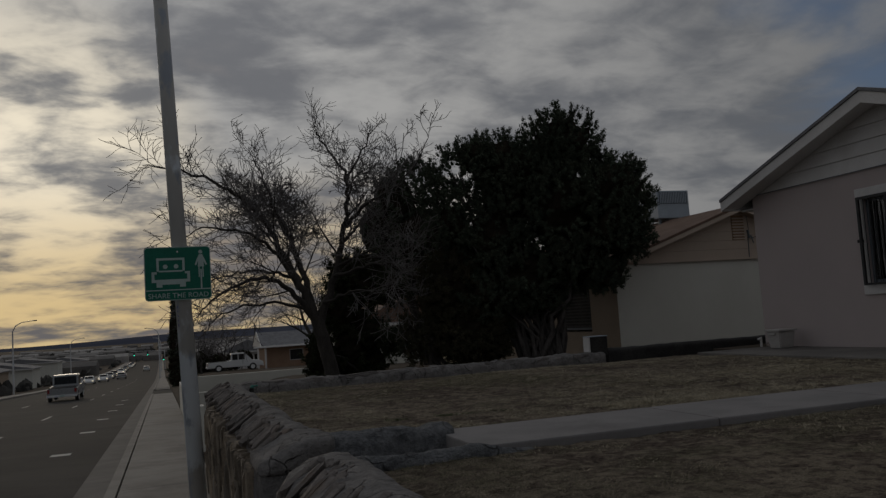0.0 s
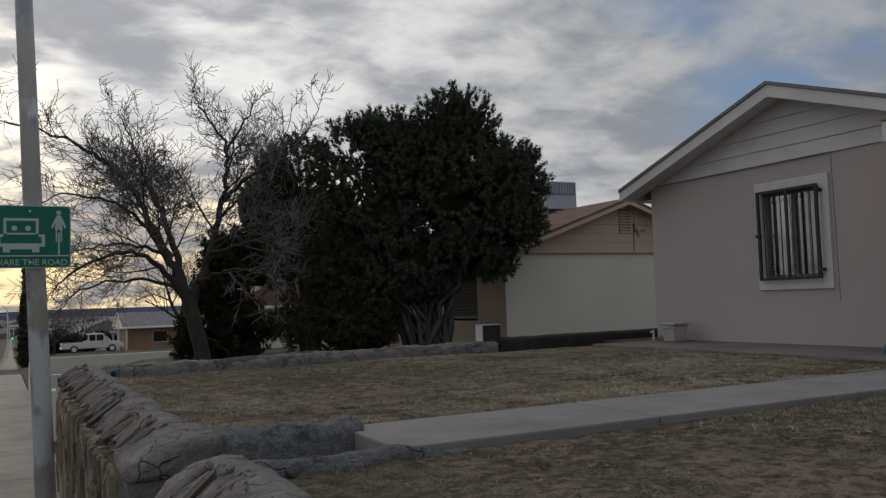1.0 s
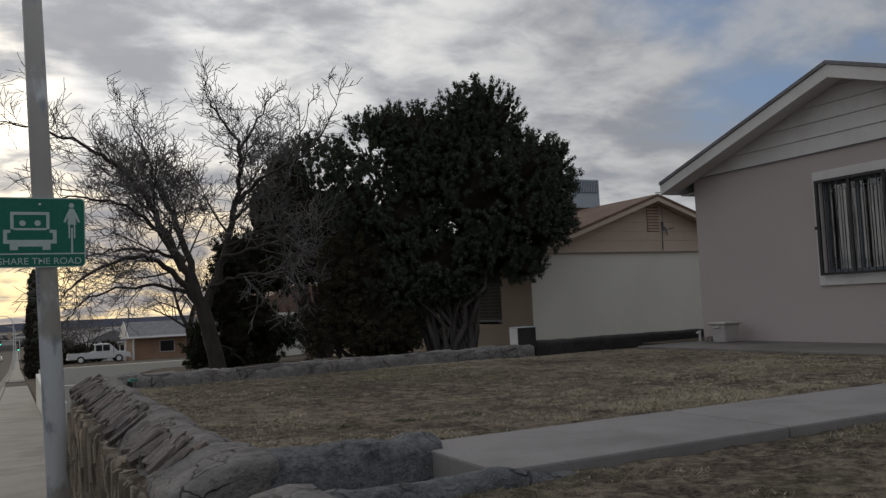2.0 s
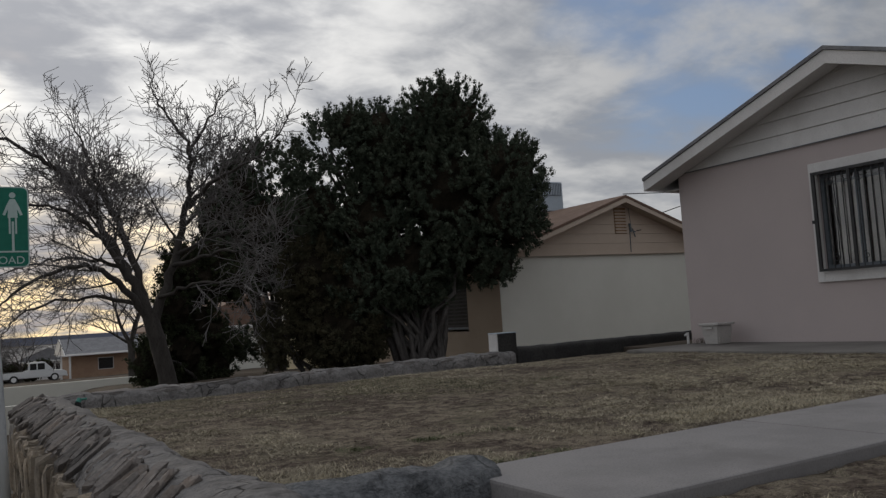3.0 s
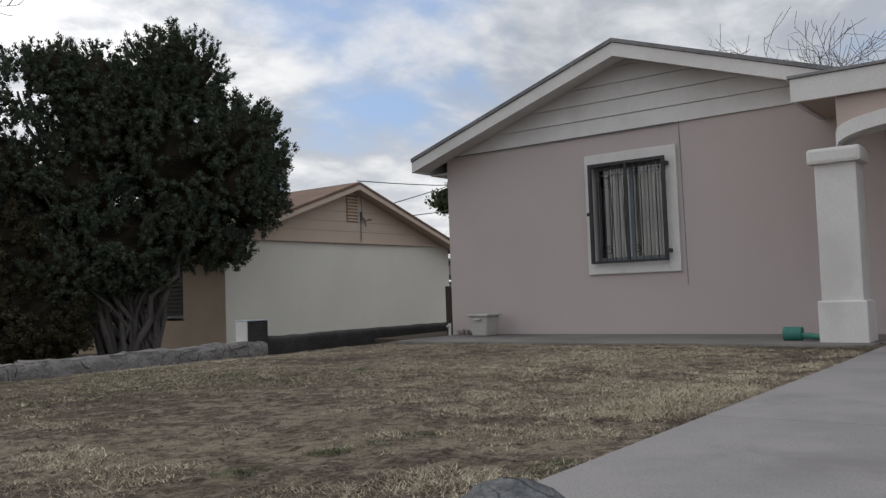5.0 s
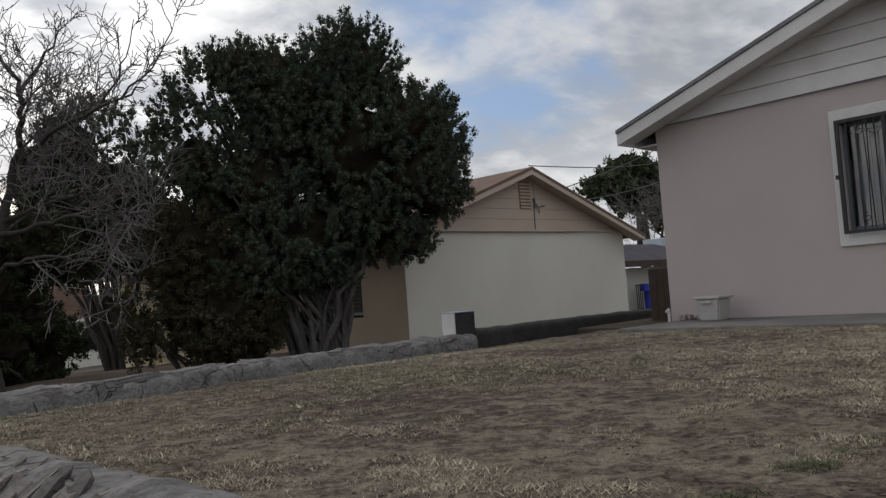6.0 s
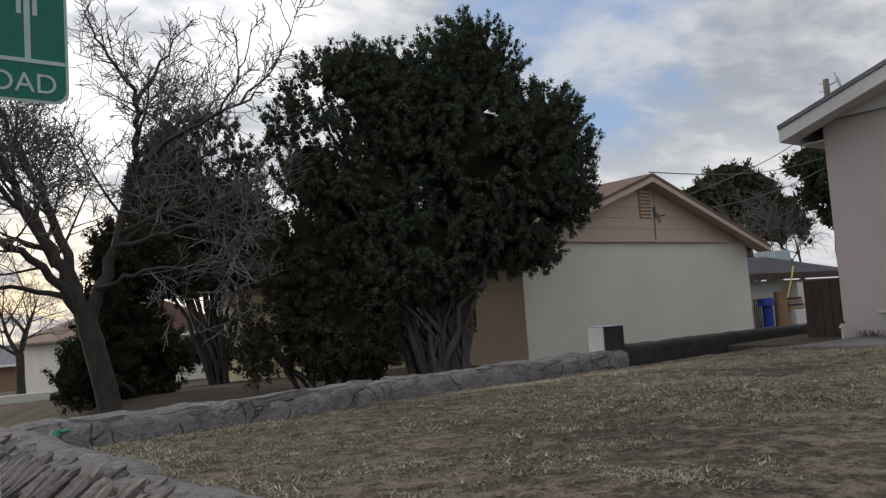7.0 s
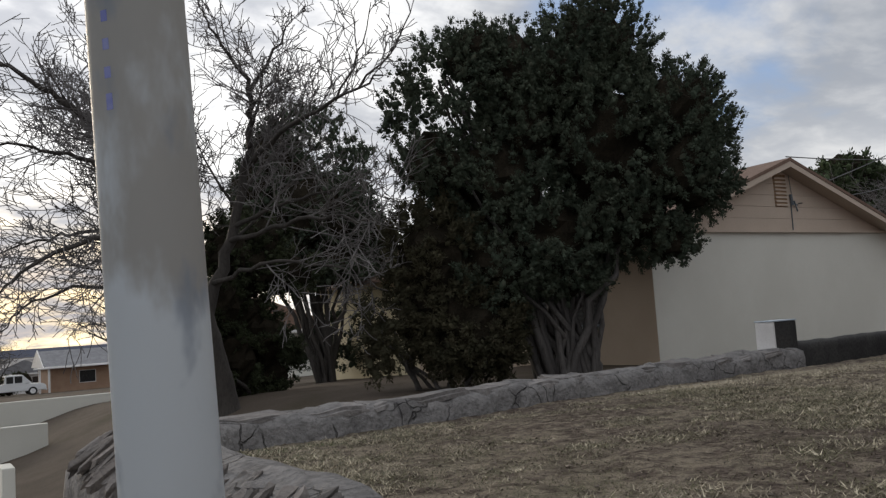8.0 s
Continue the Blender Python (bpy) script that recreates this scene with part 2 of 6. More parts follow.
M_SIGN = material("green_sign_sheet", ((0.0, 0.13, 0.085), (0.0, 0.15, 0.10), (0.0, 0.115, 0.075)), 3, 0.5, 30, 0.0)
M_BLUEMARK = material("blue_mark", ((0.15, 0.17, 0.42), (0.20, 0.22, 0.46), (0.32, 0.34, 0.50)), 9, 0.6, 30, 0.0)
M_SIGNW = material("sign_white", ((0.40, 0.50, 0.48), (0.44, 0.54, 0.52), (0.36, 0.46, 0.44)), 6, 0.6, 30, 0.0)
M_IRON = material("black_iron", ((0.022, 0.022, 0.024), (0.035, 0.034, 0.035), (0.015, 0.015, 0.016)), 8, 0.55, 60, 0.1, 0.002)
M_CURTAIN = material("pale_curtain", ((0.52, 0.49, 0.44), (0.60, 0.57, 0.52), (0.47, 0.44, 0.40)), 4, 0.9, 90, 0.0)
M_PLASTIC = material("pale_plastic", ((0.41, 0.39, 0.375), (0.46, 0.44, 0.42), (0.37, 0.35, 0.34)), 3, 0.5, 40, 0.0, stain=(0.34, 0.32, 0.31))
M_TAR = material("black_tar", ((0.022, 0.021, 0.021), (0.04, 0.038, 0.036), (0.015, 0.015, 0.015)), 3, 0.85, 40, 0.4, 0.008)
M_BARK = material("grey_bark", ((0.045, 0.040, 0.036), (0.068, 0.060, 0.054), (0.03, 0.026, 0.023)), 6, 0.95, 45, 0.8, 0.015, stretch=(1, 1, 0.3))
M_TWIG = material("grey_twig", ((0.125, 0.115, 0.113), (0.17, 0.158, 0.155), (0.09, 0.082, 0.08)), 3, 0.95, 30, 0.0)
M_JBARK = material("juniper_bark", ((0.066, 0.060, 0.057), (0.12, 0.110, 0.104), (0.03, 0.026, 0.024)), 6, 0.95, 40, 0.8, 0.015, stretch=(1, 1, 0.2))
M_JUNIPER = material("juniper_foliage", ((0.052, 0.067, 0.049), (0.070, 0.085, 0.060), (0.074, 0.071, 0.052)), 1.3, 0.95, 9, 0.0, island=0.12, spec=0.04)
# near-black brown for the added crown cores: inner shade put into the colour
M_CROWNSHADE = material("crown_core_shade", ((0.022, 0.019, 0.014), (0.034, 0.028, 0.020), (0.014, 0.012, 0.010)), 6, 1.0, 40, 1.0, 0.05, spec=0.02)
M_RUST = material("rusty_juniper_foliage", ((0.050, 0.049, 0.032), (0.065, 0.060, 0.037), (0.066, 0.053, 0.036)), 1.5, 0.95, 9, 0.0, island=0.12, spec=0.04)
M_BUSH = material("broadleaf_foliage", ((0.036, 0.044, 0.024), (0.050, 0.058, 0.030), (0.032, 0.037, 0.021)), 2, 0.85, 12, 0.0, island=0.25, spec=0.12)
M_PINE = material("pine_foliage", ((0.040, 0.055, 0.028), (0.06, 0.078, 0.038), (0.03, 0.04, 0.02)), 0.8, 0.85, 6, 0.0, island=0.35, spec=0.15)
M_BRICK = material("orange_brick", ((0.32, 0.205, 0.14), (0.37, 0.245, 0.17), (0.27, 0.17, 0.115)), 1.5, 0.9, 30, 0.2, 0.005)
M_CAR = material("white_car_paint", ((0.62, 0.63, 0.64), (0.64, 0.65, 0.66), (0.60, 0.61, 0.62)), 1, 0.3, 10, 0.0, spec=0.5)
M_CARG = material("silver_car_paint", ((0.30, 0.31, 0.32), (0.33, 0.34, 0.35), (0.28, 0.29, 0.30)), 1, 0.35, 10, 0.0, metal=0.4)
M_CARD = material("dark_car_paint", ((0.05, 0.05, 0.055), (0.06, 0.06, 0.065), (0.045, 0.045, 0.05)), 1, 0.3, 10, 0.0, spec=0.5)
M_RUBBER = material("black_rubber", ((0.02, 0.02, 0.02), (0.028, 0.028, 0.028), (0.015, 0.015, 0.015)), 5, 0.8, 40, 0.1, 0.003)
M_DGLASS = material("dark_glass", ((0.015, 0.017, 0.02), (0.02, 0.022, 0.025), (0.012, 0.013, 0.015)), 1, 0.08, 10, 0.0, spec=0.6)
M_RED = material("red_lens", ((0.25, 0.02, 0.015), (0.3, 0.025, 0.02), (0.2, 0.015, 0.01)), 5, 0.3, 30, 0.0)
M_METAL = material("cooler_metal", ((0.36, 0.42, 0.48), (0.42, 0.48, 0.54), (0.32, 0.37, 0.42)), 2, 0.5, 30, 0.0)
M_LOUVRE = material("dark_louvre", ((0.11, 0.13, 0.15), (0.15, 0.17, 0.19), (0.08, 0.1, 0.11)), 2, 0.6, 30, 0.0)
M_WOOD = material("weathered_wood", ((0.24, 0.15, 0.085), (0.30, 0.19, 0.11), (0.18, 0.11, 0.065)), 4, 0.85, 40, 0.2, 0.004, stretch=(1, 1, 0.2))
M_DARKWOOD = material("dark_fence_wood_eave_shade", ((0.055, 0.038, 0.03), (0.08, 0.055, 0.042), (0.04, 0.028, 0.022)), 3, 0.9, 40, 0.2, 0.004)
M_BLUE = material("blue_tarp", ((0.02, 0.04, 0.30), (0.03, 0.06, 0.36), (0.015, 0.03, 0.24)), 4, 0.5, 30, 0.0)
M_STRAP = material("yellow_strap", ((0.55, 0.50, 0.06), (0.62, 0.56, 0.09), (0.48, 0.43, 0.05)), 5, 0.7, 40, 0.0)
M_DARKROOF = material("dark_roof_shingle", ((0.060, 0.056, 0.066), (0.085, 0.079, 0.09), (0.045, 0.042, 0.05)), 2.0, 0.95, 30, 0.4, 0.01, spec=0.1)
M_TEAL = material("teal_plastic", ((0.03, 0.16, 0.13), (0.05, 0.21, 0.17), (0.02, 0.12, 0.10)), 5, 0.5, 40, 0.0)
M_HILL = material("far_mesa", ((0.075, 0.082, 0.11), (0.09, 0.096, 0.122), (0.065, 0.072, 0.098)), 0.004, 1.0, 0.02, 0.0, spec=0.0)


def glass_material():
    m = bpy.data.materials.new("window_glass")
    m.use_nodes = True
    N = Nodes(m.node_tree)
    fr = N.add("ShaderNodeFresnel", {"IOR": 1.5}).outputs[0]
    mixed = N.add("ShaderNodeMixShader", {0: N.math("ADD", fr, 0.03), 1: N.add("ShaderNodeBsdfTransparent").outputs[0], 2: N.add("ShaderNodeBsdfGlossy", {"Roughness": 0.03}).outputs[0]})
    N.add("ShaderNodeOutputMaterial", {0: mixed.outputs[0]})
    return m


def glowing(name, colour, strength):
    m = bpy.data.materials.new(name)
    m.use_nodes = True
    N = Nodes(m.node_tree)
    N.add("ShaderNodeOutputMaterial", {0: N.add("ShaderNodeEmission", {0: (*colour, 1), 1: strength}).outputs[0]})
    return m


M_GLASS = glass_material()
M_SIGNAL = glowing("green_signal_light", (0.05, 0.9, 0.55), 3.0)
M_HEAD = glowing("headlight_glow", (1.0, 0.85, 0.6), 2.0)

# ================= mesh helpers =================


def raw(name, verts, faces, mat, parent=None, smooth=False):
    me = bpy.data.meshes.new(name)
    me.from_pydata([tuple(v) for v in verts], [], [tuple(f) for f in faces])
    me.materials.append(mat)
    if smooth:
        me.shade_smooth()
    ob = new(name, me)
    ob.parent = parent
    return ob


def part(name, bm, mat, parent=None, label="", smooth=False):
    bmesh.ops.recalc_face_normals(bm, faces=bm.faces)
    me = bpy.data.meshes.new(name)
    bm.to_mesh(me)
    bm.free()
    me.materials.append(mat)
    if smooth:
        me.shade_smooth()
    ob = new(name, me)
    ob.parent = parent
    if label:
        tagged(ob, label)
    return ob


def empty(name, x=0, y=0, z=0, turn=0):
    ob = new(name)
    ob.empty_display_size = 0.1
    ob.matrix_basis = pose(x, y, z, 0, 0, turn)
    return ob


def box(bm, x0, x1, y0, y1, z0, z1, bevel=0.0, m=None):
    mm = Matrix.Translation(((x0 + x1) / 2, (y0 + y1) / 2, (z0 + z1) / 2)) @ Matrix.Diagonal((x1 - x0, y1 - y0, z1 - z0, 1))
    made = bmesh.ops.create_cube(bm, size=1, matrix=(m @ mm) if m else mm)
    if bevel:
        edges = {e for v in made["verts"] for e in v.link_edges}
        bmesh.ops.bevel(bm, geom=list(edges), offset=bevel, segments=2, affect="EDGES", profile=0.6)
    return bm


def boxed(*a, **k):
    return box(bmesh.new(), *a, **k)


def rod(bm, a, b, r0, r1=None, n=10):
    a, b = Vector(a), Vector(b)
    m = Matrix.Translation((a + b) / 2) @ (b - a).to_track_quat("Z", "Y").to_matrix().to_4x4()
    bmesh.ops.create_cone(bm, cap_ends=True, segments=n, radius1=r0, radius2=r0 if r1 is None else r1, depth=(b - a).length, matrix=m)
    return bm


def prism(bm, outline, axis, a, b):
    """Extrudes a 2D outline along an axis from a to b. axis x: outline (y, z); y: (x, z); z: (x, y)."""
    def put(p, k):
        return {"x": (k, p[0], p[1]), "y": (p[0], k, p[1]), "z": (p[0], p[1], k)}[axis]
    lo = [bm.verts.new(put(p, a)) for p in outline]
    hi = [bm.verts.new(put(p, b)) for p in outline]
    bm.faces.new(lo)
    bm.faces.new(hi[::-1])
    for i in range(len(lo)):
        j = (i + 1) % len(lo)
        bm.faces.new((lo[i], lo[j], hi[j], hi[i]))
    return bm


def roughen(bm, amount, scale, seed=0.0):
    for v in bm.verts:
        v.co += noise.noise_vector(v.co * scale + Vector((seed, seed * 1.7, seed * 0.6))) * amount
    return bm


def tube(V, F, pts, radii, n):
    """Adds a tapered tube along points to the vertex and face lists."""
    o = len(V)
    up0 = Vector((0.31, 0.17, 0.93))
    for k, (p, r) in enumerate(zip(pts, radii)):
        d = (pts[min(k + 1, len(pts) - 1)] - pts[max(k - 1, 0)]).normalized()
        a = d.cross(up0)
        a = a.normalized() if a.length > 1e-3 else d.orthogonal().normalized()
        b = d.cross(a)
        for i in range(n):
            t = 2 * math.pi * i / n
            V.append(p + (a * math.cos(t) + b * math.sin(t)) * r)
    for k in range(len(pts) - 1):
        for i in range(n):
            j = (i + 1) % n
            F.append((o + k * n + i, o + k * n + j, o + k * n + n + j, o + k * n + n + i))


# ================= ground =================


def street_z(y):
    """Pavement height along the falling street."""
    y = max(-60.0, y)
    if y < 120:
        return 0.08 - 0.0376 * y
    d = y - 120
    return 0.08 - 0.0376 * 120 - 0.0376 * 150 * (1 - math.exp(-d / 150))


def smooth(a, b, v):
    k = min(1.0, max(0.0, (v - a) / (b - a)))
    return k * k * (3 - 2 * k)


def ground_z(x, y):
    s = street_z(y)
    if x < 0.75:
        return s - 0.3 if x > -16.1 else s - 0.1
    if y < 12.3:
        return s - 0.2
    rise = max(0.45 - 0.05 * max(0.0, y - 20), s + 0.9)
    return s - 0.05 + (rise - s) * smooth(0.8, 5.0, x) * smooth(12.0, 13.5, y)


def build_ground():
    xs = [-3000, -1500, -800, -400, -200, -100, -60, -40, -30, -16.2, -16.0, -10, 0.2, 0.74, 0.76] + list(np.arange(1.0, 20.5, 0.5)) + [24, 30, 40, 60, 100, 200, 400, 800, 1500, 3000]
    ys = [-3000, -1000, -300, -100, -60, -20, 0, 8, 12.29] + list(np.arange(12.5, 30.5, 0.5)) + [34, 40, 50, 60, 80, 100, 120, 150, 180, 220, 270, 330, 400, 500, 700, 1000, 1500, 3000]
    verts = [(x, y, ground_z(x, y) + (0.03 * noise.noise((x, y, 0)) if x > 1 and y > 12.5 else 0)) for y in ys for x in xs]
    n = len(xs)
    faces = [(j * n + i, j * n + i + 1, (j + 1) * n + i + 1, (j + 1) * n + i) for j in range(len(ys) - 1) for i in range(n - 1)]
    return tagged(raw("ground", verts, faces, M_DIRT, smooth=True), "bare brown desert earth sloping down along the street", "ground", kind="structure")


def strip(name, xa, xb, dz, mat, y0=-60, y1=420, thick=0.25, step=6.0):
    ys = list(np.arange(y0, y1, step)) + [y1]
    verts, faces = [], []
    for y in ys:
        z = street_z(y) + dz
        verts += [(xa, y, z), (xb, y, z), (xb, y, z - thick), (xa, y, z - thick)]
    for k in range(len(ys) - 1):
        o = 4 * k
        for i in range(4):
            faces.append((o + i, o + (i + 1) % 4, o + 4 + (i + 1) % 4, o + 4 + i))
    faces += [(3, 2, 1, 0), tuple(len(verts) - 4 + i for i in range(4))]
    return raw(name, verts, faces, mat)


build_ground()
tagged(strip("road", -14.0, -1.1, -0.15, M_ASPHALT), "dark worn asphalt road running downhill", "road", kind="structure")
tagged(strip("gutter", -1.1, -0.62, -0.145, M_GUTTER), "pale concrete gutter beside the road", "gutter", kind="structure")
for ya, yb in ((-60, 59.5), (73, 420)):
    tagged(strip("kerb", -0.62, -0.485, 0.004, M_CONC, ya, yb), "worn concrete kerb along the pavement", "kerb", kind="structure")
    tagged(strip("pavement_bed", -0.46, 0.69, -0.03, M_CONC, ya, yb, 0.2), "concrete bed under the pavement slabs", "pavement", kind="structure")
tagged(strip("side_street", -0.62, 0.74, -0.10, M_ASPHALT, 59.6, 72.9), "dark asphalt crossing that breaks the pavement", "road", kind="structure")
tagged(strip("far_pavement", -16.0, -14.0, 0.0, M_CONC), "pale concrete pavement across the road", "pavement", kind="structure")
pave = tagged(empty("pavement", 0, 0, 0), "pale concrete pavement of long slabs", "pavement", kind="structure")
slab_bm = boxed(-0.462, 0.70, 0.007, 3.753, -0.12, 0.0, 0.009)
slab_ob = part("slab", slab_bm, M_CONC, pave)
y = -10.48
first = True
while y < 120:
    if 55.5 < y < 73:
        y += 3.76
        continue
    ob = slab_ob if first else new("slab", slab_ob.data)
    first = False
    ob.parent = pave
    ob.matrix_basis = pose(0, y, street_z(y), -math.degrees(math.atan(0.0376)), 0, 0)
    y += 3.76


def road_mark(x, y, w, l):
    z = street_z(y) - 0.15 + 0.004
    z2 = street_z(y + l) - 0.15 + 0.004
    ob = raw("lane_mark", [(x, y, z), (x + w, y, z), (x + w, y + l, z2), (x, y + l, z2)], [(0, 1, 2, 3)], M_PAINT)
    return tagged(ob, "worn white dash painted on the asphalt", "road marking", "lane marks", "structure")


for k in range(14):
    road_mark(-4.6, 14 + 12 * k, 0.11, 3.0)
for k in range(10):
    road_mark(-8.2, 10 + 12 * k, 0.11, 3.0)
for k in range(6):
    road_mark(-2.2 - 0.02 * k, 20 + 7.0 * k, 0.4, 0.5)

# ================= yard =================
LAWN = 0.78


def lawn_z(x, y):
    edge = 0.05 * smooth(9.5, 12.0, y) + 0.05 * smooth(11.4, 12.2, y)
    edge += 0.022 * smooth(5.4, 5.0, y)
    return LAWN - edge + 0.018 * noise.noise((x * 0.7, y * 0.7, 3.1)) + 0.008 * noise.noise((x * 3, y * 3, 1.2)) + 0.007 * noise.noise((x * 9, y * 9, 4.4)) + 0.006 * noise.noise((x * 19, y * 19, 7.7))


def build_lawn(name, x0, x1, y0, y1):
    nx, ny = int((x1 - x0) / 0.034), int((y1 - y0) / 0.034)
    verts = [(x0 + (x1 - x0) * i / nx, y0 + (y1 - y0) * j / ny, 0) for j in range(ny + 1) for i in range(nx + 1)]
    verts = [(a, b, lawn_z(a, b)) for a, b, c in verts]
    n = nx + 1
    faces = [(j * n + i, j * n + i + 1, (j + 1) * n + i + 1, (j + 1) * n + i) for j in range(ny) for i in range(nx)]
    o = len(verts)
    rim = [i for i in range(n)] + [j * n + nx for j in range(1, ny + 1)] + [ny * n + i for i in range(nx - 1, -1, -1)] + [j * n for j in range(ny - 1, 0, -1)]
    verts += [(verts[i][0], verts[i][1], -0.6) for i in rim]
    for k in range(len(rim)):
        a, b = rim[k], rim[(k + 1) % len(rim)]
        faces.append((b, a, o + k, o + (k + 1) % len(rim)))
    return tagged(raw(name, verts, faces, M_SOIL, smooth=True), "brown soil under thin dormant lawn grass", "lawn", kind="structure")


build_lawn("lawn_north", 1.02, 9.3, 5.86, 12.45)
build_lawn("lawn_south", 1.02, 9.3, 0.0, 4.97)
tagged(part("lawn_far_south", boxed(1.02, 9.3, -7.0, -0.002, -0.6, 0.76, 0.02), M_SOIL), "brown soil under thin dormant lawn grass", "lawn", kind="structure")


def grass(name, regions, height, mat, label, seed, patch=0.0, width=(0.0006, 0.0014), flat=(1.15, 1.55), tuft=0.045):
    """Matted tufts of short blades; regions: (x0, x1, y0, y1, tufts, blades a tuft)."""
    rng = np.random.default_rng(seed)
    roots = []
    for x0, x1, y0, y1, n, per in regions:
        for x, y in rng.uniform((x0, y0), (x1, y1), (n, 2)):
            d = 1.1 * noise.noise((x * 0.55, y * 0.55, 5.0)) + 1.1 * noise.noise((x * 2.6, y * 2.6, 9.0)) + 0.9 * noise.noise((x * 7.5, y * 7.5, 2.0)) - 0.50 * smooth(3.0, 1.7, x) * smooth(6.2, 6.6, y) * smooth(9.2, 8.0, y) + 0.12 * smooth(4.0, 7.0, x)
            if d > rng.uniform(-0.40, 0.45) + patch:
                roots.append((x, y, lawn_z(x, y), max(0.0, d), per))
    R = np.repeat(np.array(roots), [int(r[4]) for r in roots], axis=0)
    n = len(R)
    p = R[:, :3].copy()
    p[:, :2] += rng.normal(0, tuft, (n, 2))
    p[:, 2] += 0.001
    h = height * rng.uniform(0.35, 1.2, n) * (0.75 + 0.7 * R[:, 3])
    a, b2 = rng.uniform(0, 2 * math.pi, n), rng.uniform(flat[0], flat[1], n)
    w = rng.uniform(width[0], width[1], n) * (0.8 + 0.10 * np.abs(R[:, 1] - 2))
    c, s = np.cos(a), np.sin(a)
    side = np.stack([-s * w, c * w, 0 * w], 1)
    tip = p + np.stack([c * h * np.sin(b2), s * h * np.sin(b2), h * np.cos(b2) + 0.004], 1)
    V = np.stack([p - side, p + side, tip], 1).reshape(-1, 3)
    F = np.arange(3 * n).reshape(-1, 3)
    return tagged(raw(name, V.tolist(), F.tolist(), mat), label, "grass", kind="stuff")


grass("dry_grass", [(1.1, 5.0, 5.9, 9.0, 9000, 26), (1.1, 9.1, 5.9, 12.15, 17000, 18), (1.3, 7.5, 1.2, 4.95, 11000, 16)], 0.026, M_GRASS, "short straw-coloured dormant lawn grass", 3)
grass("dry_grass_edge", [(1.9, 7.0, 5.88, 6.30, 1100, 14), (1.15, 2.3, 5.95, 6.3, 260, 16), (1.2, 7.0, 11.75, 12.1, 600, 12), (1.14, 1.35, 6.0, 12.0, 500, 14)], 0.042, M_PALEGRASS, "paler matted dry grass along the edges of the lawn", 4, 0.0, flat=(0.95, 1.55))
grass("pale_tuft", [(1.5, 7.5, 5.95, 8.4, 15000, 7), (1.2, 8.6, 7.0, 11.9, 11000, 7), (2.0, 7.0, 3.6, 4.9, 2200, 7)], 0.034, M_PALEGRASS, "pale straw tufts lying over the brown lawn", 14, 0.12, width=(0.0008, 0.0019), flat=(1.12, 1.57), tuft=0.014)
grass("golden_tuft", [(3.05, 3.75, 6.0, 6.5, 150, 22), (2.55, 2.75, 6.62, 6.78, 40, 26)], 0.036, M_PALEGRASS, "thicker golden tufts beside the path", 15, 0.0, width=(0.0008, 0.0018), flat=(0.95, 1.55), tuft=0.022)
grass("olive_grass", [(1.2, 7.5, 1.2, 4.95, 12000, 18), (1.2, 4.5, 8.6, 12.1, 6000, 16)], 0.028, M_OLIVE, "short dull olive grass among the straw", 24, -0.1)
grass("green_weed", [(2.2, 2.32, 6.74, 6.84, 15, 26), (1.76, 1.92, 6.76, 6.84, 11, 24), (2.38, 2.75, 6.66, 6.80, 14, 22), (4.6, 4.8, 8.75, 8.95, 16, 20), (2.1, 2.5, 5.92, 6.02, 24, 18), (1.3, 1.9, 11.6, 12.0, 30, 12), (4.5, 4.8, 7.9, 8.2, 6, 14)], 0.036, M_GREEN, "small green weeds in the dry lawn", 6, -2.0, width=(0.0008, 0.0016), flat=(0.9, 1.5), tuft=0.028)


def stone_litter(n, seed):
    """Clods, dead leaves and pebbles on the soil."""
    rng = np.random.default_rng(seed)
    V, F = [], []
    for x, y in rng.uniform((1.2, 5.95), (8.5, 12.2), (n, 2)):
        r = rng.uniform(0.003, 0.007) if rng.random() < 0.96 else rng.uniform(0.007, 0.014)
        z = lawn_z(x, y)
        o = len(V)
        q = rng.normal(0, 0.3, (6, 3))
        for k, (a, b2, c) in enumerate(((1, 0, 0), (0, 1, 0), (-1, 0, 0), (0, -1, 0), (0.2, 0, 0.55), (0, 0, -0.5))):
            V.append((x + r * (a + q[k][0]), y + r * (b2 + q[k][1]), z + r * 0.35 + r * (c + 0.3 * q[k][2])))
        for i in range(4):
            F += [(o + i, o + (i + 1) % 4, o + 4), (o + (i + 1) % 4, o + i, o + 5)]
    return tagged(raw("leaf_litter", V, F, M_LITTER), "brown clods and dead leaves scattered over the lawn", "litter", kind="stuff")


M_LITTER = material("leaf_litter", ((0.095, 0.077, 0.060), (0.15, 0.124, 0.098), (0.065, 0.053, 0.041)), 3, 0.95, 20, 0.0, island=0.6)
stone_litter(7000, 12)

# concrete path from the steps to the porch
path = tagged(empty("garden_path", 0, 0, 0), "pale grey concrete garden path across the lawn", "path", kind="structure")
for k, (a, b) in enumerate(((1.84, 3.5), (3.508, 5.0), (5.008, 6.5), (6.508, 8.0))):
    part("slab", boxed(a, b, 5.0, 5.86, 0.45, 0.80, 0.012), M_PATH, path)
steps = tagged(empty("entrance_steps", 0, 0, 0), "concrete steps between low stone walls", "steps", kind="structure")
for k in range(4):
    part("step", boxed(1.84 - 0.28 * (k + 1), 1.84 - 0.28 * k, 5.1, 5.60, -0.5, 0.62 - 0.17 * k, 0.012), M_CONC, steps)
# slab along the house
tagged(part("house_slab", boxed(7.72, 9.14, 5.95, 11.15, 0.3, 0.80, 0.02), M_GUTTER), "worn concrete slab along the house wall", "paving", kind="structure")

# ================= stone walls =================


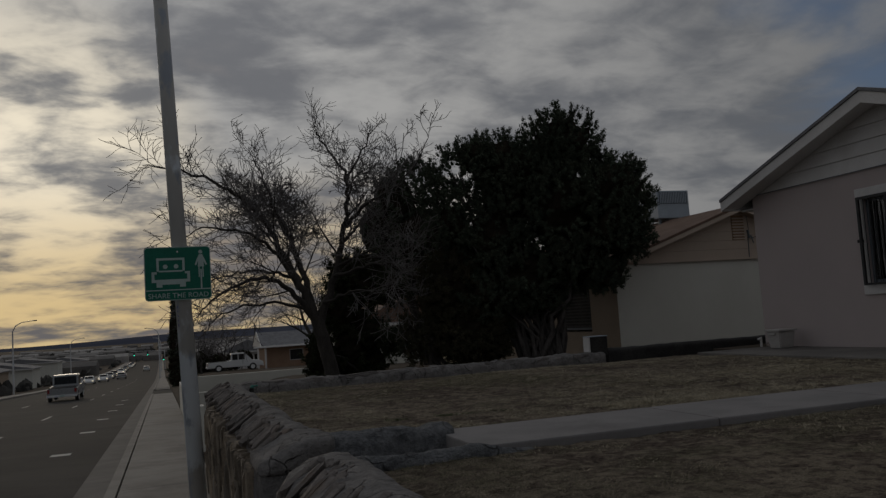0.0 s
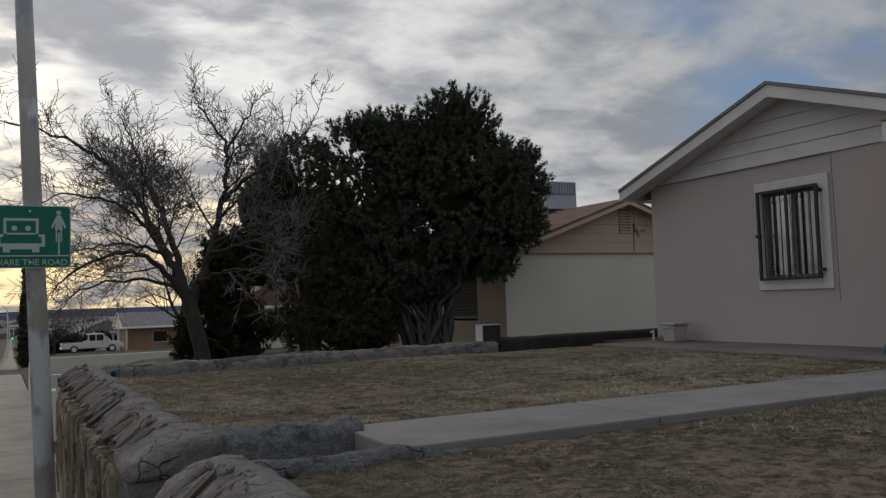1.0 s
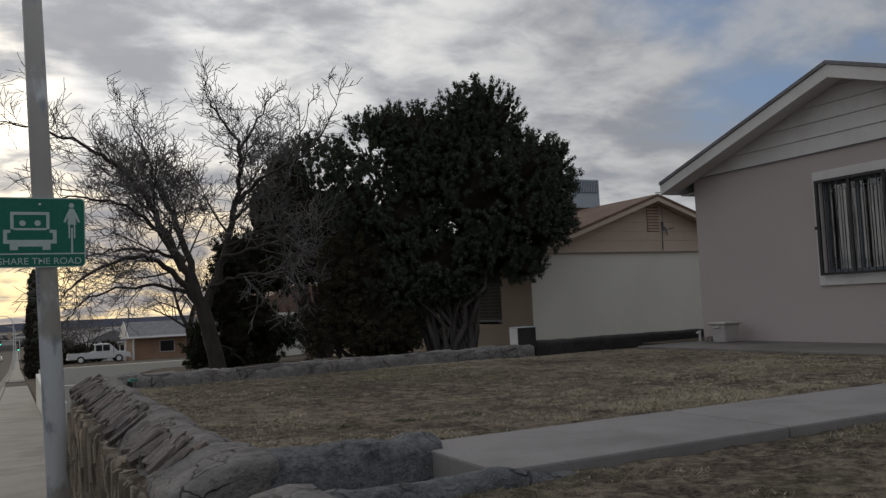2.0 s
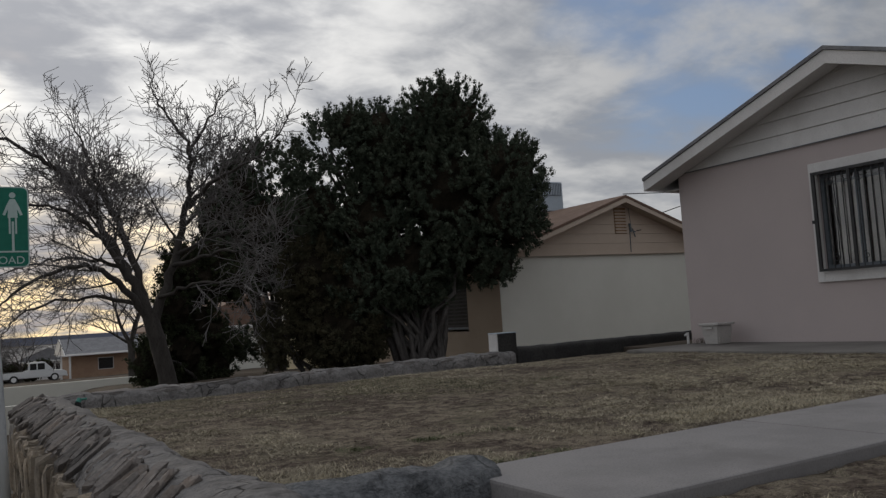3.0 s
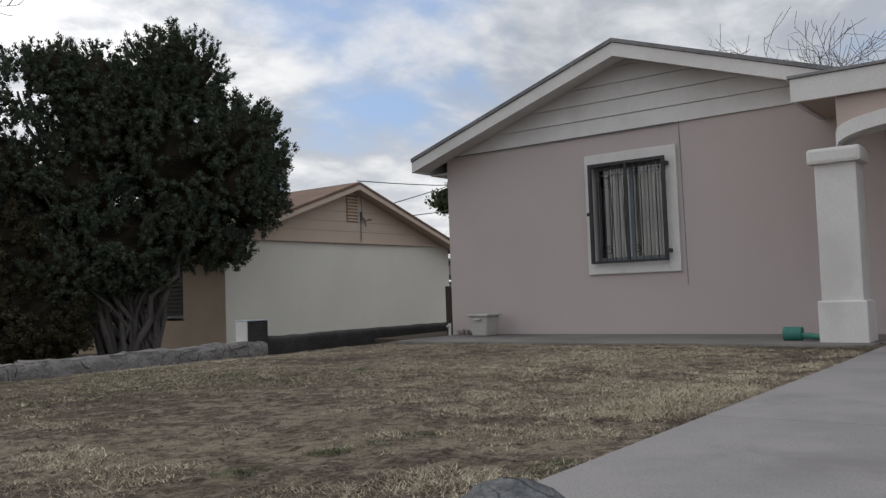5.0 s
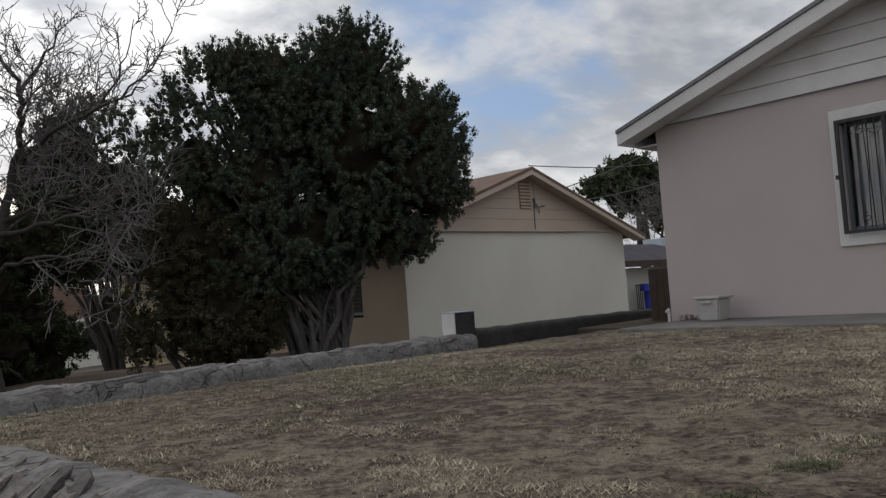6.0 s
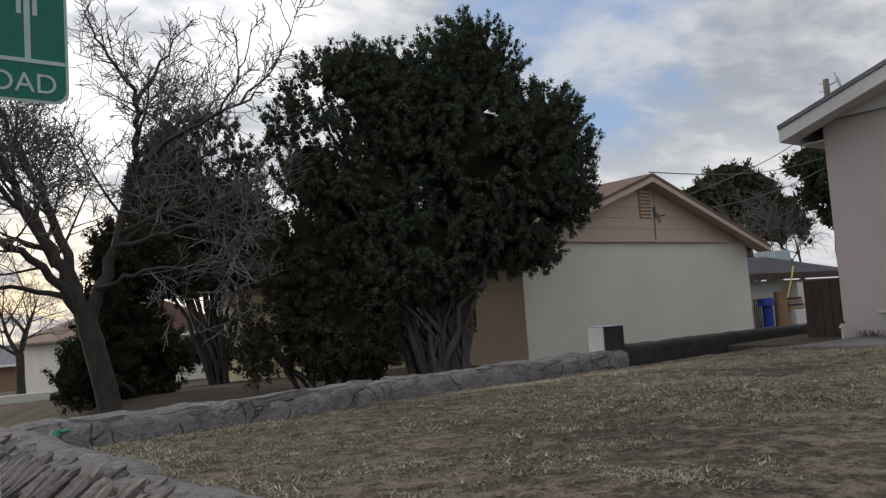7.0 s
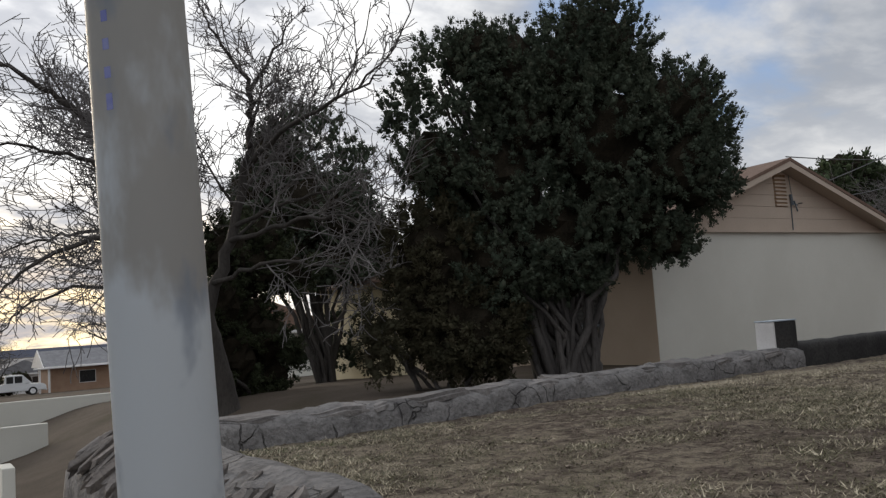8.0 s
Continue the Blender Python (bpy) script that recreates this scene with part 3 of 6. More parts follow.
def wall_profile(s):
    """Cross-section (x, z) of the street wall: rough face, sloping cap."""
    return [(0.66, -0.9), (0.66, 0.55), (0.67, 0.68), (0.74, 0.775), (0.86, 0.84), (0.98, 0.865), (1.07, 0.85), (1.12, 0.79), (1.12, -0.9)]


def stone_wall(name, y0, y1, label):
    bm = bmesh.new()
    ny = int((y1 - y0) / 0.06)
    prev = None
    for j in range(ny + 1):
        yy = y0 + (y1 - y0) * j / ny
        ring = []
        for x, z in wall_profile(yy):
            d = noise.noise_vector((x * 5, yy * 5, z * 5)) * 0.02
            ring.append(bm.verts.new((x + d.x + 0.02 * noise.noise((yy * 1.3, 4, z)), yy, max(z, street_z(yy) - 0.2) + d.z + (0.02 * noise.noise((yy * 1.1, 8, 0)) if z > 0.5 else 0))))
        if prev:
            for i in range(len(ring) - 1):
                bm.faces.new((prev[i], prev[i + 1], ring[i + 1], ring[i]))
        else:
            bm.faces.new(ring[::-1])
        prev = ring
    bm.faces.new(prev)
    return tagged(part(name, bm, M_MORTAR, smooth=True), label, "wall", kind="structure")


wall_n = stone_wall("wall_street", 5.80, 12.45, "rough fieldstone retaining wall with sloping mortared cap")
pier_ob = tagged(empty("wall_pier", 0, 0, 0), "weathered stone pier, its shaft coloured darker as shade, with a rounded grey cap", "wall", kind="structure")
for nm, dims, mt, amp in (("shaft", (0.652, 1.115, 5.60, 6.0, -0.4, 0.70, 0.03), M_SHADEMORTAR, 0.030), ("cap", (0.640, 1.125, 5.585, 6.20, 0.66, 0.868, 0.055), M_MORTAR, 0.014)):
    pier = boxed(*dims)
    bmesh.ops.subdivide_edges(pier, edges=[e for e in pier.edges if e.calc_length() > 0.09], cuts=7, use_grid_fill=True)
    if nm == "cap":
        for v in pier.verts:
            v.co.z -= 0.11 * smooth(0.98, 0.62, v.co.x) * smooth(0.66, 0.82, v.co.z)
    roughen(pier, amp, 6.0, 2.0)
    roughen(pier, amp * 0.5, 15.0, 4.0)
    part(nm, pier, mt, pier_ob, smooth=nm == "cap")
wall_s = stone_wall("wall_street_south", -6.0, 5.05, "rough fieldstone retaining wall beside the entrance steps")


def low_wall(name, pts, width, top, base, mat, label, amp=0.02, seed=1.0, fall=0.0, tip=0.0):
    """Low rounded wall along a line of (x, y) points."""
    bm = bmesh.new()
    prev = None
    total = []
    for (ax, ay), (bx, by) in zip(pts, pts[1:]):
        L = math.hypot(bx - ax, by - ay)
        k = max(2, int(L / 0.045))
        total += [(ax + (bx - ax) * i / k, ay + (by - ay) * i / k, (bx - ax) / L, (by - ay) / L) for i in range(k + (1 if (bx, by) == pts[-1] else 0))]
    top0 = top
    for x, yy, tx, ty in total:
        ring = []
        top = top0 - fall * (x - pts[0][0]) - tip * smooth(pts[-1][0] - 0.55, pts[-1][0], x)
        for u, z in ((-0.5, base), (-0.5, top - 0.07), (-0.44, top - 0.025), (-0.3, top), (0.0, top + 0.012), (0.3, top), (0.44, top - 0.025), (0.5, top - 0.07), (0.5, base)):
            px, py = x - ty * u * width, yy + tx * u * width
            d = noise.noise_vector((px * 4 + seed, py * 4, z * 4)) * amp + noise.noise_vector((px * 12 + seed, py * 12, z * 12)) * amp * 0.45
            ring.append(bm.verts.new((px + d.x, py + d.y, z + d.z)))
        if prev:
            for i in range(8):
                bm.faces.new((prev[i], prev[i + 1], ring[i + 1], ring[i]))
        else:
            bm.faces.new(ring)
        prev = ring
    bm.faces.new(prev)
    return tagged(part(name, bm, mat, smooth=True), label, "wall", kind="structure")


low_wall("wall_flank_north", [(1.06, 5.73), (1.90, 5.73)], 0.27, 0.85, -0.3, M_BLUESTONE, "low blue-grey stone wall flanking the entrance steps", 0.032)
low_wall("wall_flank_south", [(1.08, 4.95), (2.30, 4.95)], 0.20, 0.82, -0.3, M_BLUESTONE, "low blue-grey stone wall flanking the entrance steps", 0.032, 5.0, tip=0.10)
wall_yard = low_wall("wall_yard_north", [(0.95, 12.35), (2.5, 12.45), (4.5, 12.62), (6.95, 12.75)], 0.40, 0.83, -0.5, M_MORTAR, "low mortared stone wall at the edge of the lawn", 0.042, 9.0)

# ================= pink house =================
FX, HY0, HY1 = 9.14, 5.99, 11.33          # street wall and its two ends
RY, RZ, EY, EZ = 8.655, 4.19, 11.65, 3.175  # ridge and north eave
TRIM = 3.185


def gable_z(y):
    return RZ - (RZ - EZ) * abs(y - RY) / (EY - RY)


def pink_house():
    h = tagged(empty("house", FX, RY, LAWN), "single-storey pink stucco house with white gable and fascia", "house")
    inv = Matrix.Translation((-FX, -RY, -LAWN))

    def add(name, bm, mat, parent=h, label=""):
        if parent is h:
            bm.transform(inv)
        else:
            bm.transform(inv)
        return part(name, bm, mat, parent, label)
    wy0, wy1, wz0, wz1 = 8.235, 9.15, 1.66, 2.79       # window opening
    zt = TRIM
    for a, c, d, e in ((HY0, wy0, 0.5, zt), (wy1, HY1, 0.5, zt), (wy0, wy1, 0.5, wz0), (wy0, wy1, wz1, zt)):
        add("wall", boxed(FX, FX + 0.2, a, c, d, e), M_PINK, h, "pink stucco wall")
    add("wall", boxed(FX + 0.2, FX + 9.0, HY1 - 0.2, HY1, 0.3, 3.1), M_PINK)
    add("wall", boxed(FX + 0.2, FX + 9.0, HY0, HY0 + 0.2, 0.3, 3.1), M_PINK)
    add("wall", boxed(FX + 8.8, FX + 9.0, HY0 + 0.2, HY1 - 0.2, 0.3, 3.1), M_PINK)
    # gable boards
    z = zt
    k = 0
    while z < gable_z(RY) - 0.2:
        z1 = min(z + 0.19, gable_z(RY) - 0.12)
        half0 = (RZ - 0.13 - z) / (RZ - EZ) * (EY - RY)
        half1 = max(0.02, (RZ - 0.13 - z1) / (RZ - EZ) * (EY - RY))
        half0, half1 = min(half0, RY - HY0), min(half1, RY - HY0)
        b2 = bmesh.new()
        lo = [b2.verts.new(v) for v in ((FX - 0.03, RY - half0, z), (FX - 0.03, RY + half0, z), (FX - 0.012, RY + half1, z1), (FX - 0.012, RY - half1, z1))]
        hi = [b2.verts.new((v.co.x + 0.14, v.co.y, v.co.z)) for v in lo]
        b2.faces.new(lo)
        b2.faces.new(hi[::-1])
        for i in range(4):
            b2.faces.new((lo[i], lo[(i + 1) % 4], hi[(i + 1) % 4], hi[i]))
        add("board", b2, M_WHITE)
        z = z1 + 0.003
        k += 1
    # roof slopes with overhang, soffit and fascia
    xo = FX - 0.37
    for s, name in ((1, "roof"), (-1, "roof")):
        b2 = bmesh.new()
        e = RY + s * (EY - RY)
        prism(b2, [(RY, RZ - 0.045), (e, EZ - 0.045), (e, EZ), (RY, RZ)], "x", xo - 0.02, FX + 9.4)
        add(name, b2, M_GREYROOF, h, "grey shingle roof")
        b2 = bmesh.new()
        prism(b2, [(RY, RZ - 0.05), (e, EZ - 0.05), (e, EZ - 0.19), (RY, RZ - 0.205)], "x", xo, xo + 0.035)
        add("fascia", b2, M_WHITE, h, "white painted rake board")
        b2 = bmesh.new()
        prism(b2, [(RY, RZ - 0.14), (e, EZ - 0.14), (e, EZ - 0.165), (RY, RZ - 0.165)], "x", xo + 0.036, FX - 0.03)
        add("soffit", b2, M_WHITE)
        add("fascia", boxed(xo + 0.04, FX + 9.3, min(e, e - 0.035 * s), max(e, e - 0.035 * s), EZ - 0.19, EZ - 0.05), M_WHITE)
    add("soffit", boxed(FX, FX + 9.2, HY1 + 0.002, EY - 0.04, EZ - 0.21, EZ - 0.19), M_WHITE)
    # window
    win = add("window", boxed(FX + 0.05, FX + 0.09, wy0, wy0 + 0.04, wz0, wz1), M_WHITE, h, "aluminium window behind iron bars")
    bm = bmesh.new()
    box(bm, FX + 0.05, FX + 0.09, wy1 - 0.04, wy1, wz0, wz1)
    box(bm, FX + 0.05, FX + 0.09, wy0 + 0.04, wy1 - 0.04, wz0, wz0 + 0.04)
    box(bm, FX + 0.05, FX + 0.09, wy0 + 0.04, wy1 - 0.04, wz1 - 0.04, wz1)
    box(bm, FX + 0.05, FX + 0.09, (wy0 + wy1) / 2 - 0.02, (wy0 + wy1) / 2 + 0.02, wz0 + 0.04, wz1 - 0.04)
    add("window_frame", bm, M_LOUVRE, win)
    gl = add("pane", boxed(FX + 0.065, FX + 0.07, wy0 + 0.04, wy1 - 0.04, wz0 + 0.04, wz1 - 0.04), M_GLASS, win)
    gl.visible_shadow = False
    # vertical blind of wide slats, hanging a little short of the opening
    n = 8
    for i in range(n):
        yy = wy0 + 0.03 + (wy1 - wy0 - 0.17) * (i + 0.5) / n
        half = (wy1 - wy0 - 0.17) / n * 0.52
        turn = 0.25 + 0.22 * math.sin(i * 2.3)
        bm = bmesh.new()
        pts = []
        for z in (wz0 + 0.02, wz1 - 0.11):
            pts += [(FX + 0.15 + half * turn * u - 0.006 * (1 - u * u), yy + half * u, z) for u in (-1, -0.5, 0, 0.5, 1)]
        vs = [bm.verts.new(p) for p in pts]
        for k in range(4):
            bm.faces.new((vs[k], vs[k + 1], vs[k + 6], vs[k + 5]))
        bmesh.ops.solidify(bm, geom=list(bm.faces), thickness=0.003)
        add("blind_slat", bm, M_CURTAIN, win, "pale vertical blind slat")
    add("blind_rail", boxed(FX + 0.13, FX + 0.17, wy0 + 0.01, wy1 - 0.01, wz1 - 0.11, wz1 - 0.075), M_LOUVRE, win)
    # trim
    t0, t1, tb, tt = 8.10, 9.245, 1.505, 2.935
    trims = ((t0, wy0, tb, tt), (wy1, t1, tb, tt), (wy0, wy1, tb, wz0), (wy0, wy1, wz1, tt))
    for a, b, c, d in trims:
        add("trim", boxed(FX - 0.035, FX + 0.05, a, b, c, d, 0.006), M_WHITE, win, "white stucco window surround")
    # security grille
    gx = FX - 0.09
    grille = add("grille", boxed(gx - 0.015, gx + 0.015, wy0 - 0.02, wy0 + 0.02, wz0 - 0.03, wz1 + 0.025), M_IRON, h, "black iron security bars")
    for a, b, c, d in ((wy1 - 0.02, wy1 + 0.02, wz0 - 0.03, wz1 + 0.025), (wy0 + 0.02, wy1 - 0.02, wz1 - 0.01, wz1 + 0.025), (wy0 + 0.02, wy1 - 0.02, wz0 - 0.03, wz0)):
        add("rail", boxed(gx - 0.015, gx + 0.015, a, b, c, d), M_IRON, grille)
    add("rail", boxed(gx - 0.012, gx + 0.012, (wy0 + wy1) / 2 - 0.018, (wy0 + wy1) / 2 + 0.018, wz0, wz1 - 0.01), M_IRON, grille)
    for k in range(1, 10):
        if k == 5:
            continue
        yy = wy0 + (wy1 - wy0) * k / 10
        if k == 7:
            bm = bmesh.new()
            mid = (wz0 + wz1) / 2
            for s in (-1, 1):
                rod(bm, (gx, yy + 0.02 * s, wz0), (gx, yy + 0.006 * s, mid), 0.006, n=6)
                rod(bm, (gx, yy + 0.006 * s, mid), (gx, yy + 0.02 * s, wz1 - 0.01), 0.006, n=6)
            add("bar", bm, M_IRON, grille)
        else:
            add("bar", rod(bmesh.new(), (gx, yy, wz0), (gx, yy, wz1 - 0.01), 0.007, n=6), M_IRON, grille)
    for yy, z in ((wy1 - 0.22, wz1 - 0.12), (wy1 - 0.22, wz0 + 0.12), (wy0 + 0.33, wz1 - 0.12), (wy0 + 0.33, wz0 + 0.12)):
        V, F = [], []
        tube(V, F, [Vector((gx - FX, yy - RY + (0.012 + 0.004 * i) * math.cos(i * 0.8), z - LAWN + (0.012 + 0.004 * i) * math.sin(i * 0.8))) for i in range(11)], [0.005] * 11, 5)
        raw("scroll", V, F, M_IRON, grille)
    for yy, z in ((wy0 - 0.03, wz1 - 0.06), (wy0 - 0.03, wz0 + 0.08), (wy1 + 0.03, (wz0 + wz1) / 2)):
        add("hinge", boxed(gx - 0.02, FX - 0.034, yy - 0.02, yy + 0.02, z - 0.02, z + 0.02), M_IRON, grille)
    # cable along the trim and down beside the window
    bm = bmesh.new()
    rod(bm, (FX - 0.04, 11.2, TRIM - 0.012), (FX - 0.04, 8.10, TRIM - 0.005), 0.006, n=6)
    rod(bm, (FX - 0.004, 8.06, TRIM + 0.02), (FX - 0.004, 8.04, 1.35), 0.003, n=6)
    add("cable", bm, M_LOUVRE, h, "thin dark cable")
    return h


pink_house()


def porch():
    p = tagged(empty("porch", 8.0, 6.3, LAWN), "stucco porch with white fascia and a square column", "porch")
    inv = Matrix.Translation((-8.0, -6.3, -LAWN))

    def add(name, bm, mat, label=""):
        bm.transform(inv)
        return part(name, bm, mat, p, label)
    add("fascia", boxed(7.97, 8.01, -4.0, 6.56, 2.96, 3.17), M_WHITE, "white painted fascia")
    add("fascia", boxed(8.01, 9.10, 6.52, 6.56, 2.96, 3.17), M_WHITE)
    b2 = bmesh.new()
    prism(b2, [(7.95, 3.175), (11.5, 4.2), (11.5, 4.25), (7.95, 3.225)], "y", -4.0, 5.62)
    add("roof", b2, M_GREYROOF, "grey shingle roof")
    add("roof", boxed(7.95, 8.75, 5.62, 6.58, 3.175, 3.2), M_GREYROOF)
    add("ceiling_board", boxed(8.01, 9.12, -4.0, 6.52, 2.98, 3.0), M_PORCH)
    add("wall", boxed(9.16, 9.36, -4.0, 5.98, 0.4, 3.3), M_PORCH, "tan stucco wall")
    add("beam", boxed(8.03, 8.25, -4.0, 2.4, 2.75, 2.98), M_PORCH)
    def arch(y0, y1, rise, drop, x0, x1, mat, name, label):
        mid, half = (y0 + y1) / 2, (y1 - y0) / 2
        inner = [(mid - half * math.cos(math.pi * i / 24), 2.50 + (rise - 0.01) * math.sin(math.pi * i / 24) ** 0.8) for i in range(25)]
        bm = bmesh.new()
        for (ya, za), (yb, zb) in zip(inner, inner[1:]):
            prism(bm, [(ya, za), (yb, zb), (yb, max(zb + 0.001, drop(yb, zb))), (ya, max(za + 0.001, drop(ya, za)))], "x", x0, x1)
        add(name, bm, mat, label)
    arch(2.42, 6.20, 0.24, lambda yy, zz: zz + 0.13, 7.96, 8.26, M_WHITE, "arch_band", "white stucco arch band")
    arch(2.42, 6.20, 0.36, lambda yy, zz: 2.97, 8.03, 8.22, M_PORCH, "arch_wall", "tan stucco wall over the arch")
    for y in (6.22, 2.4):
        add("column", boxed(7.93, 8.27, y - 0.17, y + 0.17, 0.78, 2.42, 0.012), M_WHITE, "white square stucco column")
        add("capital", boxed(7.88, 8.32, y - 0.22, y + 0.22, 2.36, 2.50, 0.03), M_WHITE)
        add("plinth", boxed(7.90, 8.30, y - 0.20, y + 0.20, 0.78, 1.16, 0.015), M_WHITE)
    add("floor", boxed(7.75, 9.16, -4.0, 4.995, 0.3, 0.80), M_CONC)
    add("floor", boxed(8.004, 9.16, 5.0, 5.945, 0.3, 0.80), M_CONC)
    return p


porch()


def bin_box():
    x, y, z = 8.80, 10.58, 0.80
    b = tagged(empty("storage_box", x, y, z), "pale plastic box with a lid standing by the wall", "box")
    bm = bmesh.new()
    bmesh.ops.create_cone(bm, cap_ends=True, segments=4, radius1=0.165, radius2=0.205, depth=0.25, matrix=pose(0, 0, 0.12, 0, 0, 45))
    bmesh.ops.bevel(bm, geom=list(bm.edges), offset=0.015, segments=2, affect="EDGES")
    part("body", bm, M_PLASTIC, b)
    part("lid", boxed(-0.16, 0.16, -0.165, 0.165, 0.245, 0.275, 0.01), M_PLASTIC, b)
    part("handle", boxed(-0.168, -0.15, -0.06, 0.06, 0.20, 0.225), M_PLASTIC, b)


bin_box()


def tap():
    t = tagged(empty("garden_tap", 9.02, 11.29, 0.76), "white garden standpipe tap beside the house corner", "tap")
    part("pipe", rod(bmesh.new(), (0, 0, 0), (0, 0, 0.19), 0.018), M_WHITE, t)
    bm = rod(bmesh.new(), (0, 0, 0.165), (-0.06, 0, 0.15), 0.014)
    part("spout", bm, M_GALV, t)
    part("handle", rod(bmesh.new(), (0, 0, 0.19), (0, 0, 0.205), 0.03), M_IRON, t)


tap()


# small pier that ends the tarred wall, built as a capped block
def tarred_pier():
    u = tagged(empty("tarred_pier", 6.80, 12.80, 0.80), "low black tarred pier with a white side at the wall end", "box")
    part("body", boxed(-0.02, 0.30, -0.10, 0.10, -0.03, 0.29, 0.01), M_TAR, u)
    part("side", boxed(-0.045, -0.022, -0.10, 0.10, 0.0, 0.29, 0.005), M_WHITE, u, "white side panel")
    part("lid", boxed(-0.05, 0.305, -0.105, 0.105, 0.291, 0.303, 0.004), M_METAL, u)


tarred_pier()
low_wall("wall_yard_tarred", [(7.1, 12.80), (9.0, 12.95), (12.5, 13.25)], 0.14, 0.875, 0.3, M_TAR, "low black-tarred kerb wall between the yards", 0.012, 14.0, 0.005)
tagged(part("side_yard", boxed(9.3, 22, 11.5, 13.1, 0.0, 0.72, 0.02), M_DIRT), "bare earth side yard behind the house corner", "ground", kind="structure")

# ================= street pole and sign =================


def street_pole():
    z0 = street_z(9.15)
    p = tagged(empty("street_light_pole", 0.417, 9.15, z0), "tall galvanised steel street light pole, weathered and blotched", "pole")
    part("pole", rod(bmesh.new(), (0, 0, -0.05), (-0.34, 0, 9.2), 0.084, 0.058, 32), M_POLE, p).data.shade_smooth()
    # faded blue paint marks on the steel
    for k, z in enumerate((1.905, 1.955, 2.0, 2.045, 2.09)):
        V, F = [], []
        h = 0.026 if k == 0 else 0.018
        for j in range(2):
            for i in range(5):
                a = radians(213 + 2.2 * i)
                zz = z + h * j
                r = 0.084 - 0.026 * zz / 9.2 + 0.0012
                V.append((-0.34 * zz / 9.2 + r * math.cos(a), r * math.sin(a), zz))
        F = [(i, i + 1, i + 6, i + 5) for i in range(4)]
        tagged(raw("paint_mark", V, F, M_BLUEMARK, p), "faded blue paint mark")
    part("base_plate", boxed(-0.16, 0.16, -0.16, 0.16, 0.0, 0.03, 0.005), M_GALV, p)


street_pole()


def road_sign():
    s = tagged(empty("road_sign", 0.293, 9.035, 1.900), "green metal road sign with white pictograms on the pole", "sign")
    w, h = 0.315, 0.53

    def plate(bm, x0, x1, z0, z1, r, y0, y1):
        pts = []
        for cx, cz, a0 in ((x1 - r, z1 - r, 0), (x0 + r, z1 - r, 90), (x0 + r, z0 + r, 180), (x1 - r, z0 + r, 270)):
            pts += [(cx + r * math.cos(radians(a0 + k * 22.5)), cz + r * math.sin(radians(a0 + k * 22.5))) for k in range(5)]
        return prism(bm, pts, "y", y0, y1)
    part("border", plate(bmesh.new(), -w, w, 0, h, 0.035, 0.0, 0.003), M_SIGNW, s, "pale border")
    part("panel", plate(bmesh.new(), -w + 0.008, w - 0.008, 0.008, h - 0.008, 0.03, -0.002, 0.0), M_SIGN, s, "green reflective sheet")
    y0, y1 = -0.004, -0.002
    bm = bmesh.new()
    box(bm, -w + 0.009, w - 0.009, y0, y1, 0.098, 0.108)
    part("rule", bm, M_SIGNW, s)
    bm = bmesh.new()
    for a, b, c, d in ((-0.20, 0.065, 0.398, 0.42), (-0.20, -0.178, 0.29, 0.398), (0.043, 0.065, 0.29, 0.398), (-0.178, 0.043, 0.282, 0.297), (-0.248, -0.20, 0.262, 0.285), (0.065, 0.113, 0.262, 0.285),
                       (-0.248, -0.222, 0.18, 0.262), (0.087, 0.113, 0.18, 0.262), (-0.222, 0.087, 0.18, 0.208), (-0.205, 0.07, 0.158, 0.18), (-0.205, -0.15, 0.132, 0.158), (0.015, 0.07, 0.132, 0.158)):
        box(bm, a, b, y0, y1, c, d)
    for cx in (-0.118, -0.016):
        rod(bm, (cx, y0, 0.335), (cx, y1, 0.335), 0.022, n=16)
    part("pictogram", bm, M_SIGNW, s, "plain white vehicle shape")
    bm = bmesh.new()
    prism(bm, [(0.205, 0.448), (0.235, 0.448), (0.258, 0.40), (0.279, 0.345), (0.264, 0.339), (0.246, 0.382), (0.250, 0.325), (0.190, 0.325), (0.194, 0.382), (0.176, 0.339), (0.161, 0.345), (0.182, 0.40)], "y", y0, y1)
    rod(bm, (0.22, y0, 0.473), (0.22, y1, 0.473), 0.019, n=16)
    for a, b, c, d in ((0.196, 0.207, 0.22, 0.325), (0.233, 0.244, 0.22, 0.325), (0.213, 0.227, 0.108, 0.30)):
        box(bm, a, b, y0, y1, c, d)
    part("pictogram", bm, M_SIGNW, s, "plain white upright shape")
    cu = bpy.data.curves.new("lettering", "FONT")
    cu.body, cu.size, cu.align_x, cu.extrude = "SHARE THE ROAD", 0.070, "CENTER", 0.001
    cu.materials.append(M_SIGNW)
    tx = new("lettering", cu)
    tx.parent = s
    tx.matrix_basis = pose(0, -0.0032, 0.024, 90, 0, 0)
    tagged(tx, "white capital letters")
    for z in (0.05, h - 0.05):
        part("bolt", rod(bmesh.new(), (0, -0.008, z), (0, 0, z), 0.009), M_GALV, s)
    part("bracket", boxed(-0.02, 0.02, 0.003, 0.05, 0.05, h - 0.05), M_GALV, s)


road_sign()

# ================= neighbour's house =================


